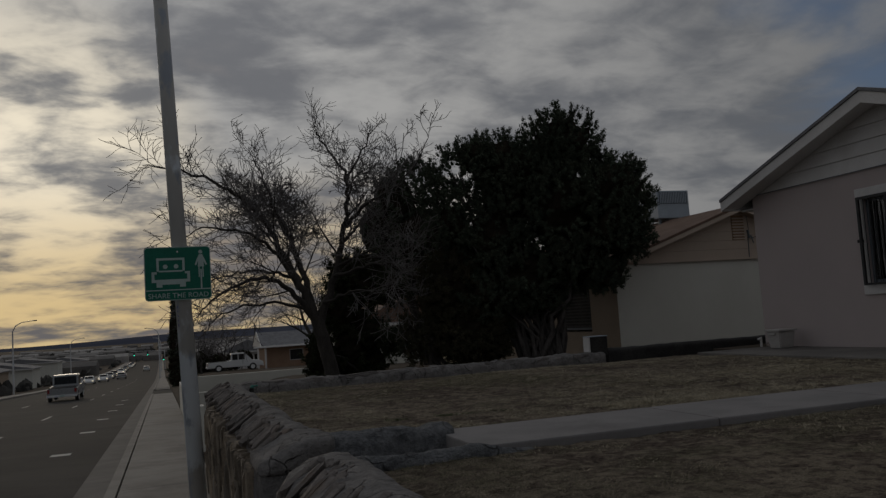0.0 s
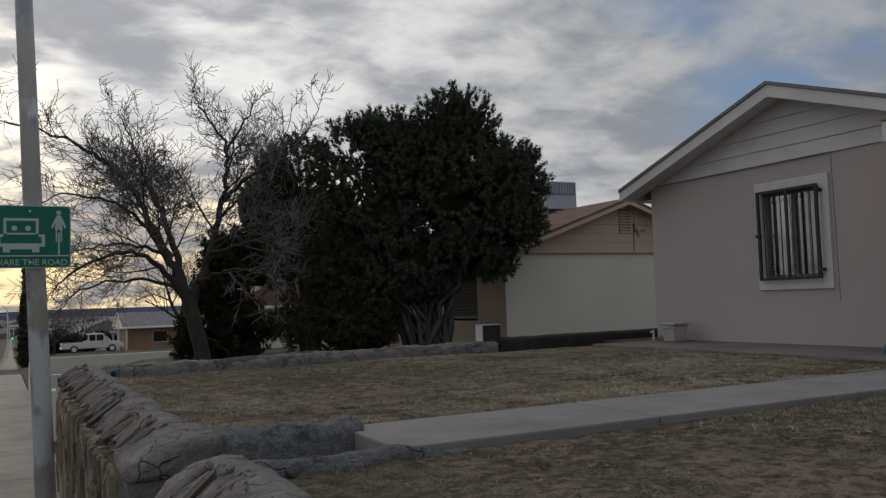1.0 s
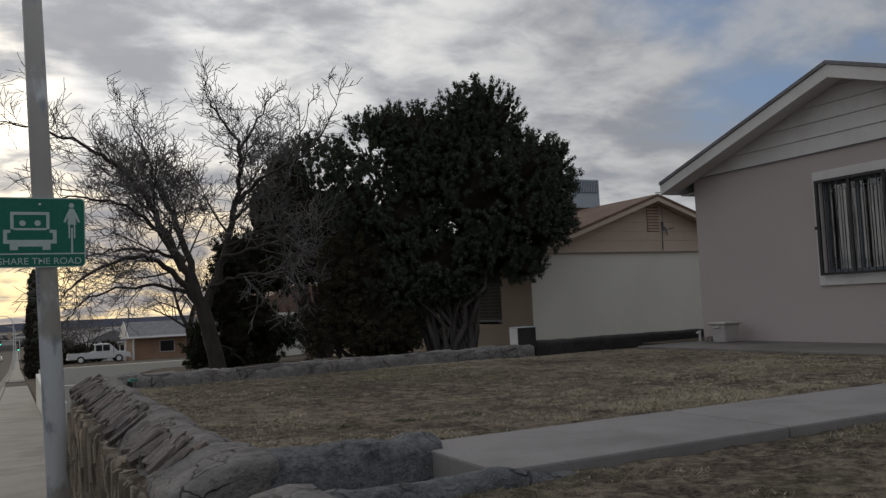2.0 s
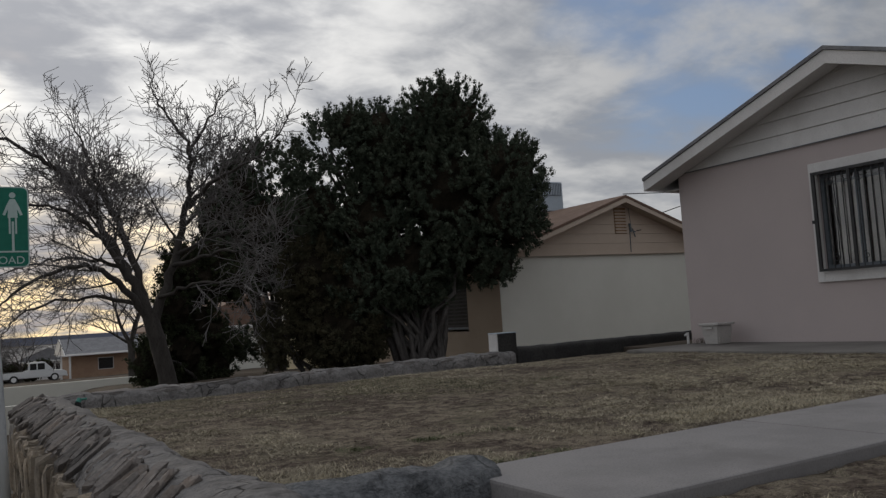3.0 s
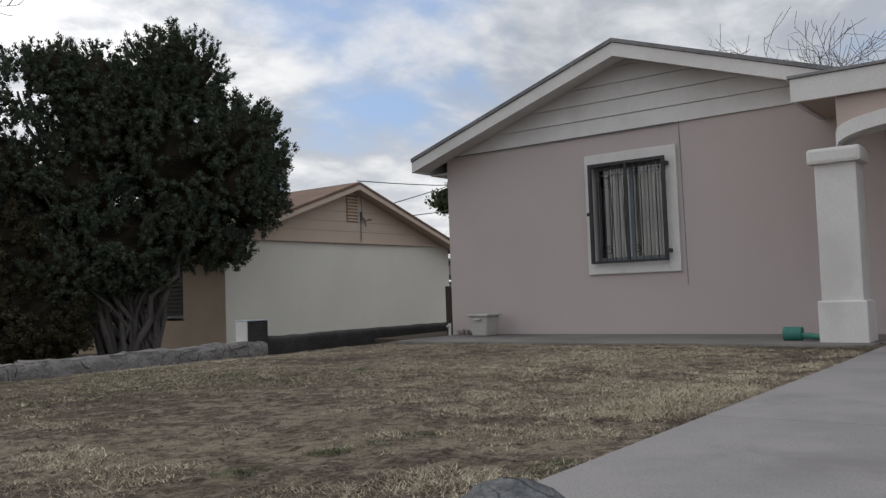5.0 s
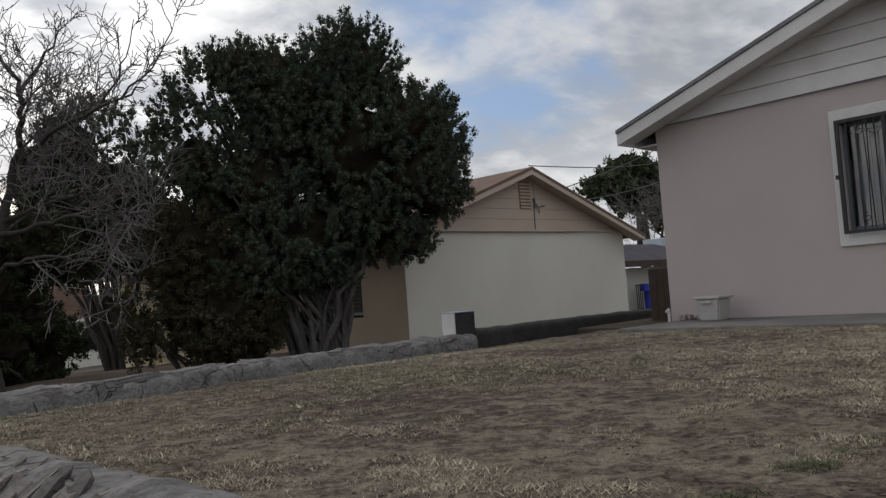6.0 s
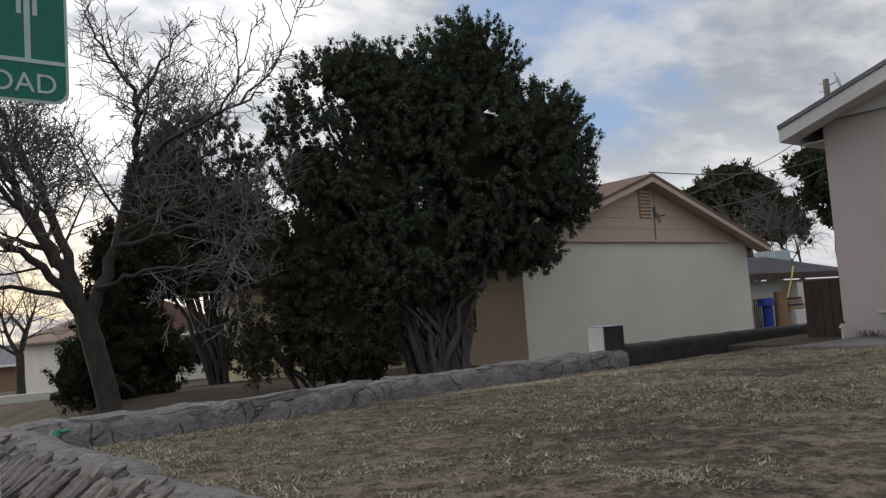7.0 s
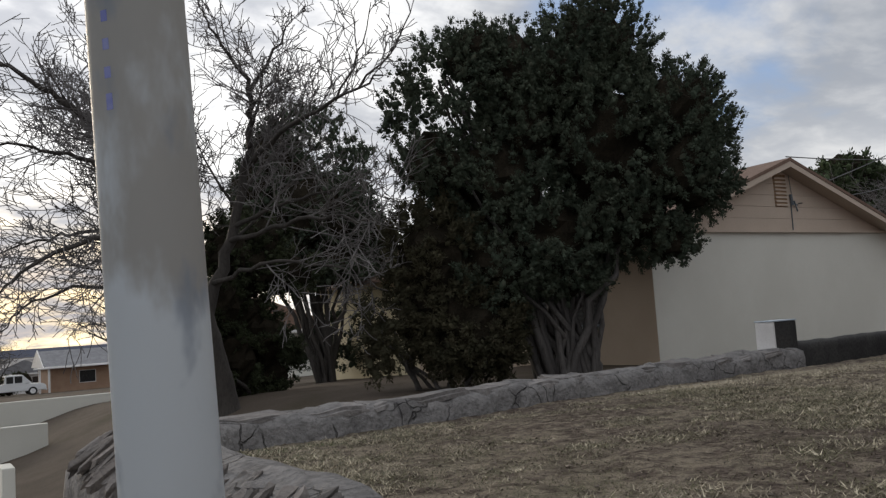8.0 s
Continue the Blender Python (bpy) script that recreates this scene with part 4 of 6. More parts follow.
def neighbour_house():
    NX0, NX1, NY, NT = 9.98, 16.93, 17.17, 2.557
    RX, RZ2 = 13.35, 3.83
    k = (RZ2 - NT - 0.02) / (RX - NX0 + 0.2)
    h = tagged(empty("neighbour_house", RX, NY, 0.3), "single-storey cream stucco house with peach gable and brown shingle roof", "house")
    inv = Matrix.Translation((-RX, -NY, -0.3))

    def add(name, bm, mat, label="", parent=h):
        bm.transform(inv)
        return part(name, bm, mat, parent, label)
    add("wall", boxed(NX0 + 0.004, NX1, NY, NY + 0.2, 0.0, NT), M_CREAM, "cream stucco end wall")
    for a, b in ((NY + 0.004, 18.45), (20.2, 23.0), (24.6, 30.0)):
        add("wall", boxed(NX0 - 0.005, NX0 + 0.2, a if a > 17.3 else NY + 0.005, b, -0.6, 2.6), M_TAN if a < 24 else M_YELLOW, "tan stucco street wall" if a < 24 else "pale yellow stucco wall")
    for a, b in ((18.45, 20.2), (23.0, 24.6)):
        add("wall", boxed(NX0, NX0 + 0.2, a, b, 0.0, 1.0), M_TAN, "tan stucco street wall")
        add("wall", boxed(NX0, NX0 + 0.2, a, b, 2.25, 2.6), M_TAN, "tan stucco street wall")
    for a, b in ((18.45, 20.2), (23.0, 24.6)):
        w = add("window", boxed(NX0 + 0.08, NX0 + 0.1, a, b, 1.05, 2.25), M_TAR, "dark screened window")
        for i in range(14):
            add("slat", boxed(NX0 + 0.05, NX0 + 0.075, a + 0.05, b - 0.05, 1.12 + 0.08 * i, 1.15 + 0.08 * i), M_IRON, parent=w)
        bm = bmesh.new()
        box(bm, NX0 + 0.03, NX0 + 0.08, a, a + 0.05, 1.05, 2.25)
        box(bm, NX0 + 0.03, NX0 + 0.08, b - 0.05, b, 1.05, 2.25)
        box(bm, NX0 + 0.03, NX0 + 0.08, a, b, 1.05, 1.1)
        add("window_frame", bm, M_LOUVRE, parent=w)
    add("wall", boxed(NX1 - 0.2, NX1 - 0.004, NY + 0.2, 30, 0, 2.6), M_CREAM)
    add("wall", boxed(NX0, NX1, 30, 30.2, 0, 2.6), M_CREAM)
    # peach boards of the gable
    z = NT
    while z < RZ2 - 0.2:
        z1 = min(z + 0.21, RZ2 - 0.1)
        a0 = (RZ2 - 0.08 - z) / k
        a1 = max(0.03, (RZ2 - 0.08 - z1) / k)
        b2 = bmesh.new()
        prism(b2, [(RX - min(a0, RX - NX0), z), (RX + min(a0, NX1 - RX), z), (RX + min(a1, NX1 - RX), z1), (RX - min(a1, RX - NX0), z1)], "y", NY - 0.03, NY + 0.1)
        add("board", b2, M_SIDING)
        z = z1 + 0.004
    add("trim", boxed(NX0, NX1, NY - 0.07, NY - 0.002, NT - 0.045, NT - 0.003), M_SIDING)
    # vent of slats
    vent = add("vent", boxed(RX - 0.11, RX + 0.25, NY - 0.036, NY - 0.032, 2.98, 3.58), M_WOOD, "wooden gable vent")
    for i in range(8):
        zz = 3.0 + i * 0.07
        add("slat", boxed(RX - 0.10, RX + 0.24, NY - 0.06, NY - 0.037, zz, zz + 0.035), M_SIDING, parent=vent)
    bm = rod(bmesh.new(), (RX + 0.33, NY - 0.04, 2.56), (RX + 0.34, NY - 0.04, 3.10), 0.011, n=6)
    rod(bm, (RX + 0.33, NY - 0.06, 3.22), (RX + 0.36, NY - 0.06, 3.02), 0.028, n=8)
    rod(bm, (RX + 0.40, NY - 0.07, 3.10), (RX + 0.45, NY - 0.09, 2.90), 0.014, n=6)
    rod(bm, (RX + 0.36, NY - 0.06, 3.06), (RX + 0.48, NY - 0.08, 3.02), 0.012, n=6)
    rod(bm, (RX + 0.38, NY - 0.05, 3.15), (RX + 0.33, NY - 0.05, 3.62), 0.006, n=6)
    add("service_mast", bm, M_LOUVRE, "cable conduit and bracket")
    # roof
    for s in (-1, 1):
        e = 4.0 if s < 0 else 4.0
        b2 = bmesh.new()
        prism(b2, [(RX, RZ2 - 0.06), (RX + s * e, RZ2 - 0.06 - k * e), (RX + s * e, RZ2 - k * e), (RX, RZ2)], "y", NY - 0.36, 30.4)
        add("roof", b2, M_SHINGLE, "brown shingle roof slope")
        b2 = bmesh.new()
        prism(b2, [(RX, RZ2 - 0.065), (RX + s * e, RZ2 - 0.065 - k * e), (RX + s * e, RZ2 - 0.155 - k * e), (RX, RZ2 - 0.165)], "y", NY - 0.35, NY - 0.31)
        add("fascia", b2, M_SIDING, "peach rake board")
        b2 = bmesh.new()
        prism(b2, [(RX, RZ2 - 0.12), (RX + s * e, RZ2 - 0.12 - k * e), (RX + s * e, RZ2 - 0.14 - k * e), (RX, RZ2 - 0.14)], "y", NY - 0.31, NY - 0.03)
        add("soffit", b2, M_SIDING)
    return h


neighbour_house()


def roof_cooler():
    c = tagged(empty("evaporative_cooler", 13.5, 20.3, 3.78), "boxy pale blue metal evaporative cooler on the roof", "cooler")
    part("body", boxed(-0.5, 0.5, -0.5, 0.5, 0.1, 0.86, 0.02), M_METAL, c)
    part("grille", boxed(-0.44, 0.44, -0.515, -0.5, 0.5, 0.82), M_LOUVRE, c)
    for i in range(16):
        part("slat", boxed(-0.42 + i * 0.053, -0.395 + i * 0.053, -0.525, -0.515, 0.51, 0.81), M_METAL, c)
    for a in (-0.42, 0.42):
        for b in (-0.42, 0.42):
            part("leg", boxed(a - 0.03, a + 0.03, b - 0.03, b + 0.03, -0.25, 0.1), M_LOUVRE, c)


roof_cooler()

# ================= trees =================


def grow(rng, V, F, TV, TF, p, d, length, r, level, top, spread, up_pull):
    """A limb that bends, thins and bears smaller limbs; thin ones go to the twig lists."""
    steps = 7 if level < 2 else 5
    pts, radii = [p.copy()], [r]
    for k in range(steps):
        wob = Vector((rng.gauss(0, 1), rng.gauss(0, 1), rng.gauss(0, 1))) * (0.075 + 0.012 * level)
        d = (d + wob + Vector((0, 0, up_pull))).normalized()
        p = p + d * (length / steps)
        pts.append(p.copy())
        radii.append(max(0.0060, r * (1 - 0.72 * (k + 1) / steps)))
    if level <= 1:
        tube(V, F, pts, radii, 9 if level == 0 else 7)
    else:
        tube(TV, TF, pts, radii, 5 if level == 2 else 3)
    if level >= top:
        return
    count = {0: 7, 1: 7, 2: 5, 3: 3}[level]
    for k in range(count):
        f = 0.25 + 0.75 * (k + rng.random()) / count
        i = min(steps - 1, int(f * steps))
        base = pts[i].lerp(pts[i + 1], f * steps - i if f < 1 else 0.9)
        axis = (pts[i + 1] - pts[i]).normalized()
        side = axis.orthogonal().normalized()
        side.rotate(Matrix.Rotation(rng.uniform(0, 2 * math.pi), 3, axis))
        nd = (axis * rng.uniform(0.5, 1.0) + side * spread * rng.uniform(0.6, 1.1)).normalized()
        grow(rng, V, F, TV, TF, base, nd, length * rng.uniform(0.45, 0.75), max(0.0068, radii[i] * rng.uniform(0.42, 0.65)), level + 1, top, spread, up_pull)


def bare_tree(x, y, z, trunk_h, trunk_r, limbs, seed, label, top=4, lean=(0, 0), twig=None):
    """limbs: (direction, length, radius share) of the main limbs above the trunk."""
    rng = random.Random(seed)
    t = tagged(empty("bare_tree", x, y, z), label, "tree")
    V, F, TV, TF = [], [], [], []
    pts = [Vector((lean[0] * k / 6, lean[1] * k / 6, -0.15 + (trunk_h + 0.15) * k / 6)) + Vector((rng.gauss(0, 0.012), rng.gauss(0, 0.012), 0)) for k in range(7)]
    tube(V, F, pts, [trunk_r * (1.35, 1.08, 1.0, 0.95, 0.92, 0.92, 0.95)[k] for k in range(7)], 14)
    for (dx, dy, dz), length, share in limbs:
        grow(rng, V, F, TV, TF, pts[-1] - Vector((0, 0, 0.1)), Vector((dx, dy, dz)).normalized(), length, trunk_r * share, 0 if share > 0.3 else 1, top, 0.92, 0.0)
    raw("trunk", V, F, M_BARK, t, True)
    tagged(raw("twig_spray", TV, TF, twig or M_TWIG, t), kind="stuff")
    return t


def bend(pts, n):
    """n points of a smooth line through a few."""
    q = [pts[0] * 2 - pts[1]] + pts + [pts[-1] * 2 - pts[-2]]
    out = []
    for k in range(n + 1):
        f = k / n * (len(pts) - 1)
        i = min(int(f), len(pts) - 2)
        t = f - i
        p0, p1, p2, p3 = q[i:i + 4]
        out.append(0.5 * (2 * p1 + (p2 - p0) * t + (2 * p0 - 5 * p1 + 4 * p2 - p3) * t * t + (3 * p1 - p0 - 3 * p2 + p3) * t ** 3))
    return out


def arching_tree(x, y, z, limbs, seed, label):
    """A leafless tree with limbs that sweep along given lines, (points, thick end, thin end, twigs a metre, their reach, lift)."""
    rng = random.Random(seed)
    t = tagged(empty("bare_tree", x, y, z), label, "tree")
    o = Vector((x, y, z))
    TV, TF = [], []
    for k, (line, r0, r1, per, reach, lift) in enumerate(limbs):
        V, F = [], []
        pts = [Vector(p) - o for p in line]
        length = sum((b - a).length for a, b in zip(pts, pts[1:]))
        n = max(6, int(length / 0.16))
        way_pts = bend(pts, n)
        for i in range(1, n):
            way_pts[i] += Vector((rng.gauss(0, 1), rng.gauss(0, 1), rng.gauss(0, 1))) * (0.006 if k == 0 else 0.022)
        radii = [r0 + (r1 - r0) * (i / n) ** 0.6 for i in range(n + 1)]
        if k == 0:
            radii[0] *= 1.35
        tube(V, F, way_pts, radii, 14 if k == 0 else 9)
        for j in range(int(length * per * 0.72)):
            f = 0.16 + 0.84 * (j + rng.random()) / max(1, int(length * per * 0.72))
            i = min(n - 1, int(f * n))
            axis = (way_pts[i + 1] - way_pts[i]).normalized()
            side = axis.orthogonal().normalized()
            side.rotate(Matrix.Rotation(rng.uniform(0, 2 * math.pi), 3, axis))
            nd = (axis * rng.uniform(0.5, 1.1) + side * rng.uniform(0.55, 0.95) + Vector((0, 0, lift))).normalized()
            r = max(0.006, radii[i] * rng.uniform(0.3, 0.5))
            grow(rng, V, F, TV, TF, way_pts[i], nd, 1.06 * reach * rng.uniform(0.6, 1.25) * (1.15 - 0.5 * f), min(r, 0.026), 2 if r < 0.02 else 1, 4, 0.95, 0.03)
        raw("trunk" if k == 0 else "limb", V, F, M_BARK, t, True)
    tagged(raw("twig_spray", TV, TF, M_TWIG, t), kind="stuff")
    return t


def ball():
    """A small round cage of 12 points and 20 faces."""
    bm = bmesh.new()
    bmesh.ops.create_icosphere(bm, subdivisions=1, radius=1.0)
    v = np.array([p.co[:] for p in bm.verts])
    f = np.array([[p.index for p in q.verts] for q in bm.faces])
    bm.free()
    return v, f


BALL_V, BALL_F = ball()


def skin(r):
    return 4 * math.pi * (((r[0] * r[1]) ** 1.6 + (r[0] * r[2]) ** 1.6 + (r[1] * r[2]) ** 1.6) / 3) ** (1 / 1.6)


def unit(a):
    return a / np.linalg.norm(a, axis=-1, keepdims=True)


def plumes(rng, blobs, density, thin, length, knob, leaf, hairs, droop=0.0):
    """Upright plumes over ellipsoids (centre, radii): each a row of knobs that narrows to its tip, every knob set with short leaf sprays.
    Returns vertices and faces (triangles, then quads)."""
    cs, rs, axes = [], [], []
    for k, (c, r) in enumerate(blobs):
        n = int(skin(r) * density * (0.66 if k in thin else 1.0))
        for u in unit(rng.normal(size=(n, 3))):
            tip = np.array(c) + u * np.array(r) * rng.uniform(0.88, 1.06)
            if any(sum(((tip[i] - o[i]) / q[i]) ** 2 for i in range(3)) < 0.50 for j, (o, q) in enumerate(blobs) if j != k):
                continue
            axis = unit(u * 0.75 + np.array((0, 0, 0.55 - droop if u[2] > -0.25 else 0.0)) + rng.normal(0, 0.16, 3))
            far = length * rng.uniform(0.6, 1.25)
            m = max(3, int(far / knob * 0.85))
            for i in range(m):
                f = (i + 0.4 * rng.random()) / m
                rr = knob * (0.62 + 0.55 * f ** 0.7) * rng.uniform(0.75, 1.2)
                cs.append(tip - axis * (far * f + rr) + rng.normal(0, 1, 3) * knob * (0.25 + 0.75 * f))
                rs.append(rr)
                axes.append(axis)
    C, R, A = np.array(cs), np.array(rs), np.array(axes)
    n = len(C)
    shape = BALL_V[None] * rng.uniform(0.62, 1.12, (n, len(BALL_V), 1)) * R[:, None, None]
    shape = shape + A[:, None, :] * (shape * A[:, None, :]).sum(2, keepdims=True) * 0.45
    V = (C[:, None, :] + shape * 0.80).reshape(-1, 3)
    F = (BALL_F[None] + (np.arange(n) * len(BALL_V))[:, None, None]).reshape(-1, 3)
    m = n * hairs
    c, r, a = np.repeat(C, hairs, 0), np.repeat(R, hairs)[:, None], np.repeat(A, hairs, 0)
    u = unit(rng.normal(size=(m, 3)))
    p = c + u * r * rng.uniform(0.6, 1.0, (m, 1)) + a * (u * a).sum(1, keepdims=True) * r * 0.4
    d = unit(u * 0.8 + a * 0.6 + rng.normal(0, 0.3, (m, 3)))
    s = unit(np.cross(d, rng.normal(size=(m, 3))))
    l = leaf * rng.uniform(0.6, 1.5, (m, 1))
    w = l * rng.uniform(0.11, 0.24, (m, 1))
    Q = np.stack([p, p + d * l * 0.55 + s * w, p + d * l, p + d * l * 0.55 - s * w], 1).reshape(-1, 3)
    faces = F.tolist() + (np.arange(4 * m).reshape(-1, 4) + len(V)).tolist()
    return np.concatenate([V, Q]).tolist(), faces


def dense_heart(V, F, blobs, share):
    """The closed, lumpy core added inside a crown to block light and stand for its shade."""
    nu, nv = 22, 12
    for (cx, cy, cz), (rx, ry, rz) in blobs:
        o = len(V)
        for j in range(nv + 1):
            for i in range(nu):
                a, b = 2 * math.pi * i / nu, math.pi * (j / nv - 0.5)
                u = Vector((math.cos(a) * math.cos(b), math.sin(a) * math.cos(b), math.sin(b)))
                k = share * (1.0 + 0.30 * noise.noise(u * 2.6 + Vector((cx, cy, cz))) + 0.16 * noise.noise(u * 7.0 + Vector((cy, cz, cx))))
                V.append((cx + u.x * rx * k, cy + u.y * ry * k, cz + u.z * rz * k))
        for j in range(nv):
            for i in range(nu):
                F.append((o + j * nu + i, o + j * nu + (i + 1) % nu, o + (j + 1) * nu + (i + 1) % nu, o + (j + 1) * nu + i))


def juniper(x, y, z, blobs, stems, seed, label, mat=None, density=17.0, length=0.36, knob=0.054, leaf=0.036, hairs=30, heart=0.60, stem_r=0.06, name="juniper", spread=0.22, only=None, thin=(), droop=0.0, bark=None):
    rng = np.random.default_rng(seed)
    pr = random.Random(seed)
    t = tagged(empty(name, x, y, z), label, "tree" if name != "shrub" else "shrub")
    loc = [((a - x, b - y, c - z), r) for (a, b, c), r in blobs]
    V, F = plumes(rng, loc, density, thin, length, knob, leaf, hairs, droop)
    tagged(raw("crown", V, F, mat or M_JUNIPER, t), kind="stuff")
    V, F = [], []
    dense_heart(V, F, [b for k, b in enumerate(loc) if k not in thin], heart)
    tagged(raw("inner_needles", V, F, M_CROWNSHADE, t), "added dark core inside the crown, standing for its shade", kind="stuff")
    for k in range(stems):
        tgt = Vector(loc[pr.randrange(len(loc)) if only is None else only[k % len(only)]][0]) + Vector((pr.gauss(0, 0.2), pr.gauss(0, 0.2), 0))
        a = pr.uniform(0, 2 * math.pi)
        p0 = Vector((spread * math.cos(a), spread * math.sin(a), -0.2))
        pts = []
        for i in range(8):
            f = i / 7
            q = p0.lerp(tgt, f)
            q.z = p0.z + (tgt.z - p0.z) * f ** 0.8
            q += Vector((pr.gauss(0, 0.04), pr.gauss(0, 0.04), 0)) * (1 if 0 < i < 7 else 0)
            pts.append(q)
        V, F = [], []
        tube(V, F, pts, [stem_r * (1.1 - 0.85 * i / 7) * (1.0 if k % 3 else 1.4) for i in range(8)], 7)
        raw("stem", V, F, bark or M_JBARK, t, True)
    return t


# great juniper in front of the neighbour's house
big = [((8.55, 16.6, 5.10), (1.02, 1.0, 1.02)), ((8.0, 16.8, 4.6), (1.0, 0.95, 1.0)), ((8.5, 16.6, 3.7), (1.3, 1.2, 1.5)), ((8.7, 16.5, 2.7), (1.1, 1.05, 0.9)), ((9.3, 15.8, 4.0), (0.92, 0.9, 0.95)),
       ((9.25, 15.75, 3.2), (0.88, 0.85, 0.9)), ((9.05, 15.9, 2.3), (0.52, 0.55, 0.5)), ((7.25, 17.1, 4.72), (0.87, 0.85, 0.97)), ((6.4, 17.3, 4.65), (0.75, 0.75, 0.88)), ((6.15, 17.4, 3.5), (0.62, 0.7, 0.7)),
       ((7.1, 17.2, 3.2), (1.0, 0.95, 1.1)), ((7.6, 16.9, 2.4), (1.1, 1.0, 0.9)), ((6.9, 17.2, 2.0), (0.9, 0.9, 0.9)), ((7.8, 16.8, 1.85), (0.75, 0.7, 0.45)), ((6.75, 17.1, 5.0), (0.62, 0.65, 0.55)), ((5.85, 17.5, 4.3), (0.45, 0.6, 0.7)), ((7.40, 17.0, 4.0), (0.85, 0.8, 0.9))]
juniper(8.0, 17.1, 0.40, big, 48, 5, "large dark green juniper with many splayed stems", stem_r=0.046, spread=0.40, only=[3, 11, 12, 2, 12, 10, 3, 11, 8, 13, 7, 12, 8, 9], thin=(8, 15))
low = [((6.15, 17.5, 2.2), (0.85, 0.8, 1.0)), ((6.1, 17.65, 1.5), (0.66, 0.8, 0.95)), ((6.5, 17.3, 1.2), (0.95, 0.8, 0.85)), ((6.9, 17.2, 0.95), (0.42, 0.5, 0.6)), ((5.25, 17.6, 1.25), (0.38, 0.5, 0.75))]
juniper(6.1, 17.6, 0.36, low, 8, 6, "bushy reddish-green evergreen shrub reaching the ground", M_RUST, stem_r=0.03, name="shrub", leaf=0.045, droop=0.3, thin=(4,))
# second juniper farther back
second = [((8.3, 26.5, 5.9), (1.3, 1.3, 1.15)), ((7.5, 26.5, 5.4), (0.9, 1.0, 1.2)), ((9.3, 26.5, 5.2), (0.95, 1.0, 1.2)), ((8.4, 26.5, 4.2), (1.8, 1.5, 1.3)), ((7.4, 26.5, 3.4), (1.1, 1.1, 1.0)), ((9.6, 26.6, 3.5), (1.1, 1.1, 1.1)), ((8.5, 26.5, 2.9), (1.5, 1.4, 0.7)), ((7.6, 27.9, 1.0), (0.9, 0.6, 0.9)), ((9.3, 27.9, 1.1), (1.0, 0.6, 1.1)), ((7.0, 26.7, 4.6), (0.8, 0.9, 1.0))]
# stems take the darker M_BARK, so their shade sits in the colour
juniper(8.4, 26.4, 0.15, second, 22, 8, "dark juniper behind bare branches", density=8.0, length=0.5, knob=0.09, leaf=0.055, hairs=26, heart=0.72, stem_r=0.05, spread=0.20, only=[4, 6, 3, 0, 4, 4, 1, 6, 4, 4, 5], thin=(0, 2, 7, 8), bark=M_BARK)
bush = [((3.75, 21.3, 0.75), (0.42, 0.5, 0.62)), ((3.95, 21.4, 1.1), (0.40, 0.5, 0.5)), ((4.7, 21.9, 0.9), (0.6, 0.6, 0.7)), ((5.3, 22.2, 1.2), (0.7, 0.7, 0.7)), ((5.8, 22.6, 1.0), (0.5, 0.6, 0.8)), ((4.5, 22.0, 1.9), (0.6, 0.6, 0.7)), ((5.2, 22.4, 2.5), (0.8, 0.6, 0.75)), ((6.0, 22.7, 2.45), (0.75, 0.6, 0.65)), ((4.6, 22.0, 0.5), (0.8, 0.6, 0.5)), ((5.4, 22.3, 0.55), (0.6, 0.6, 0.5)), ((4.9, 22.3, 1.6), (0.9, 0.6, 0.7)), ((4.75, 22.2, 2.8), (0.58, 0.6, 0.85)), ((5.5, 22.6, 3.0), (0.7, 0.6, 0.75))]
juniper(4.9, 21.9, 0.25, bush, 6, 9, "dense dark green shrub beside the bare tree", M_BUSH, density=9.0, length=0.36, knob=0.065, leaf=0.05, hairs=30, stem_r=0.03, name="shrub", droop=0.4, thin=(4,))
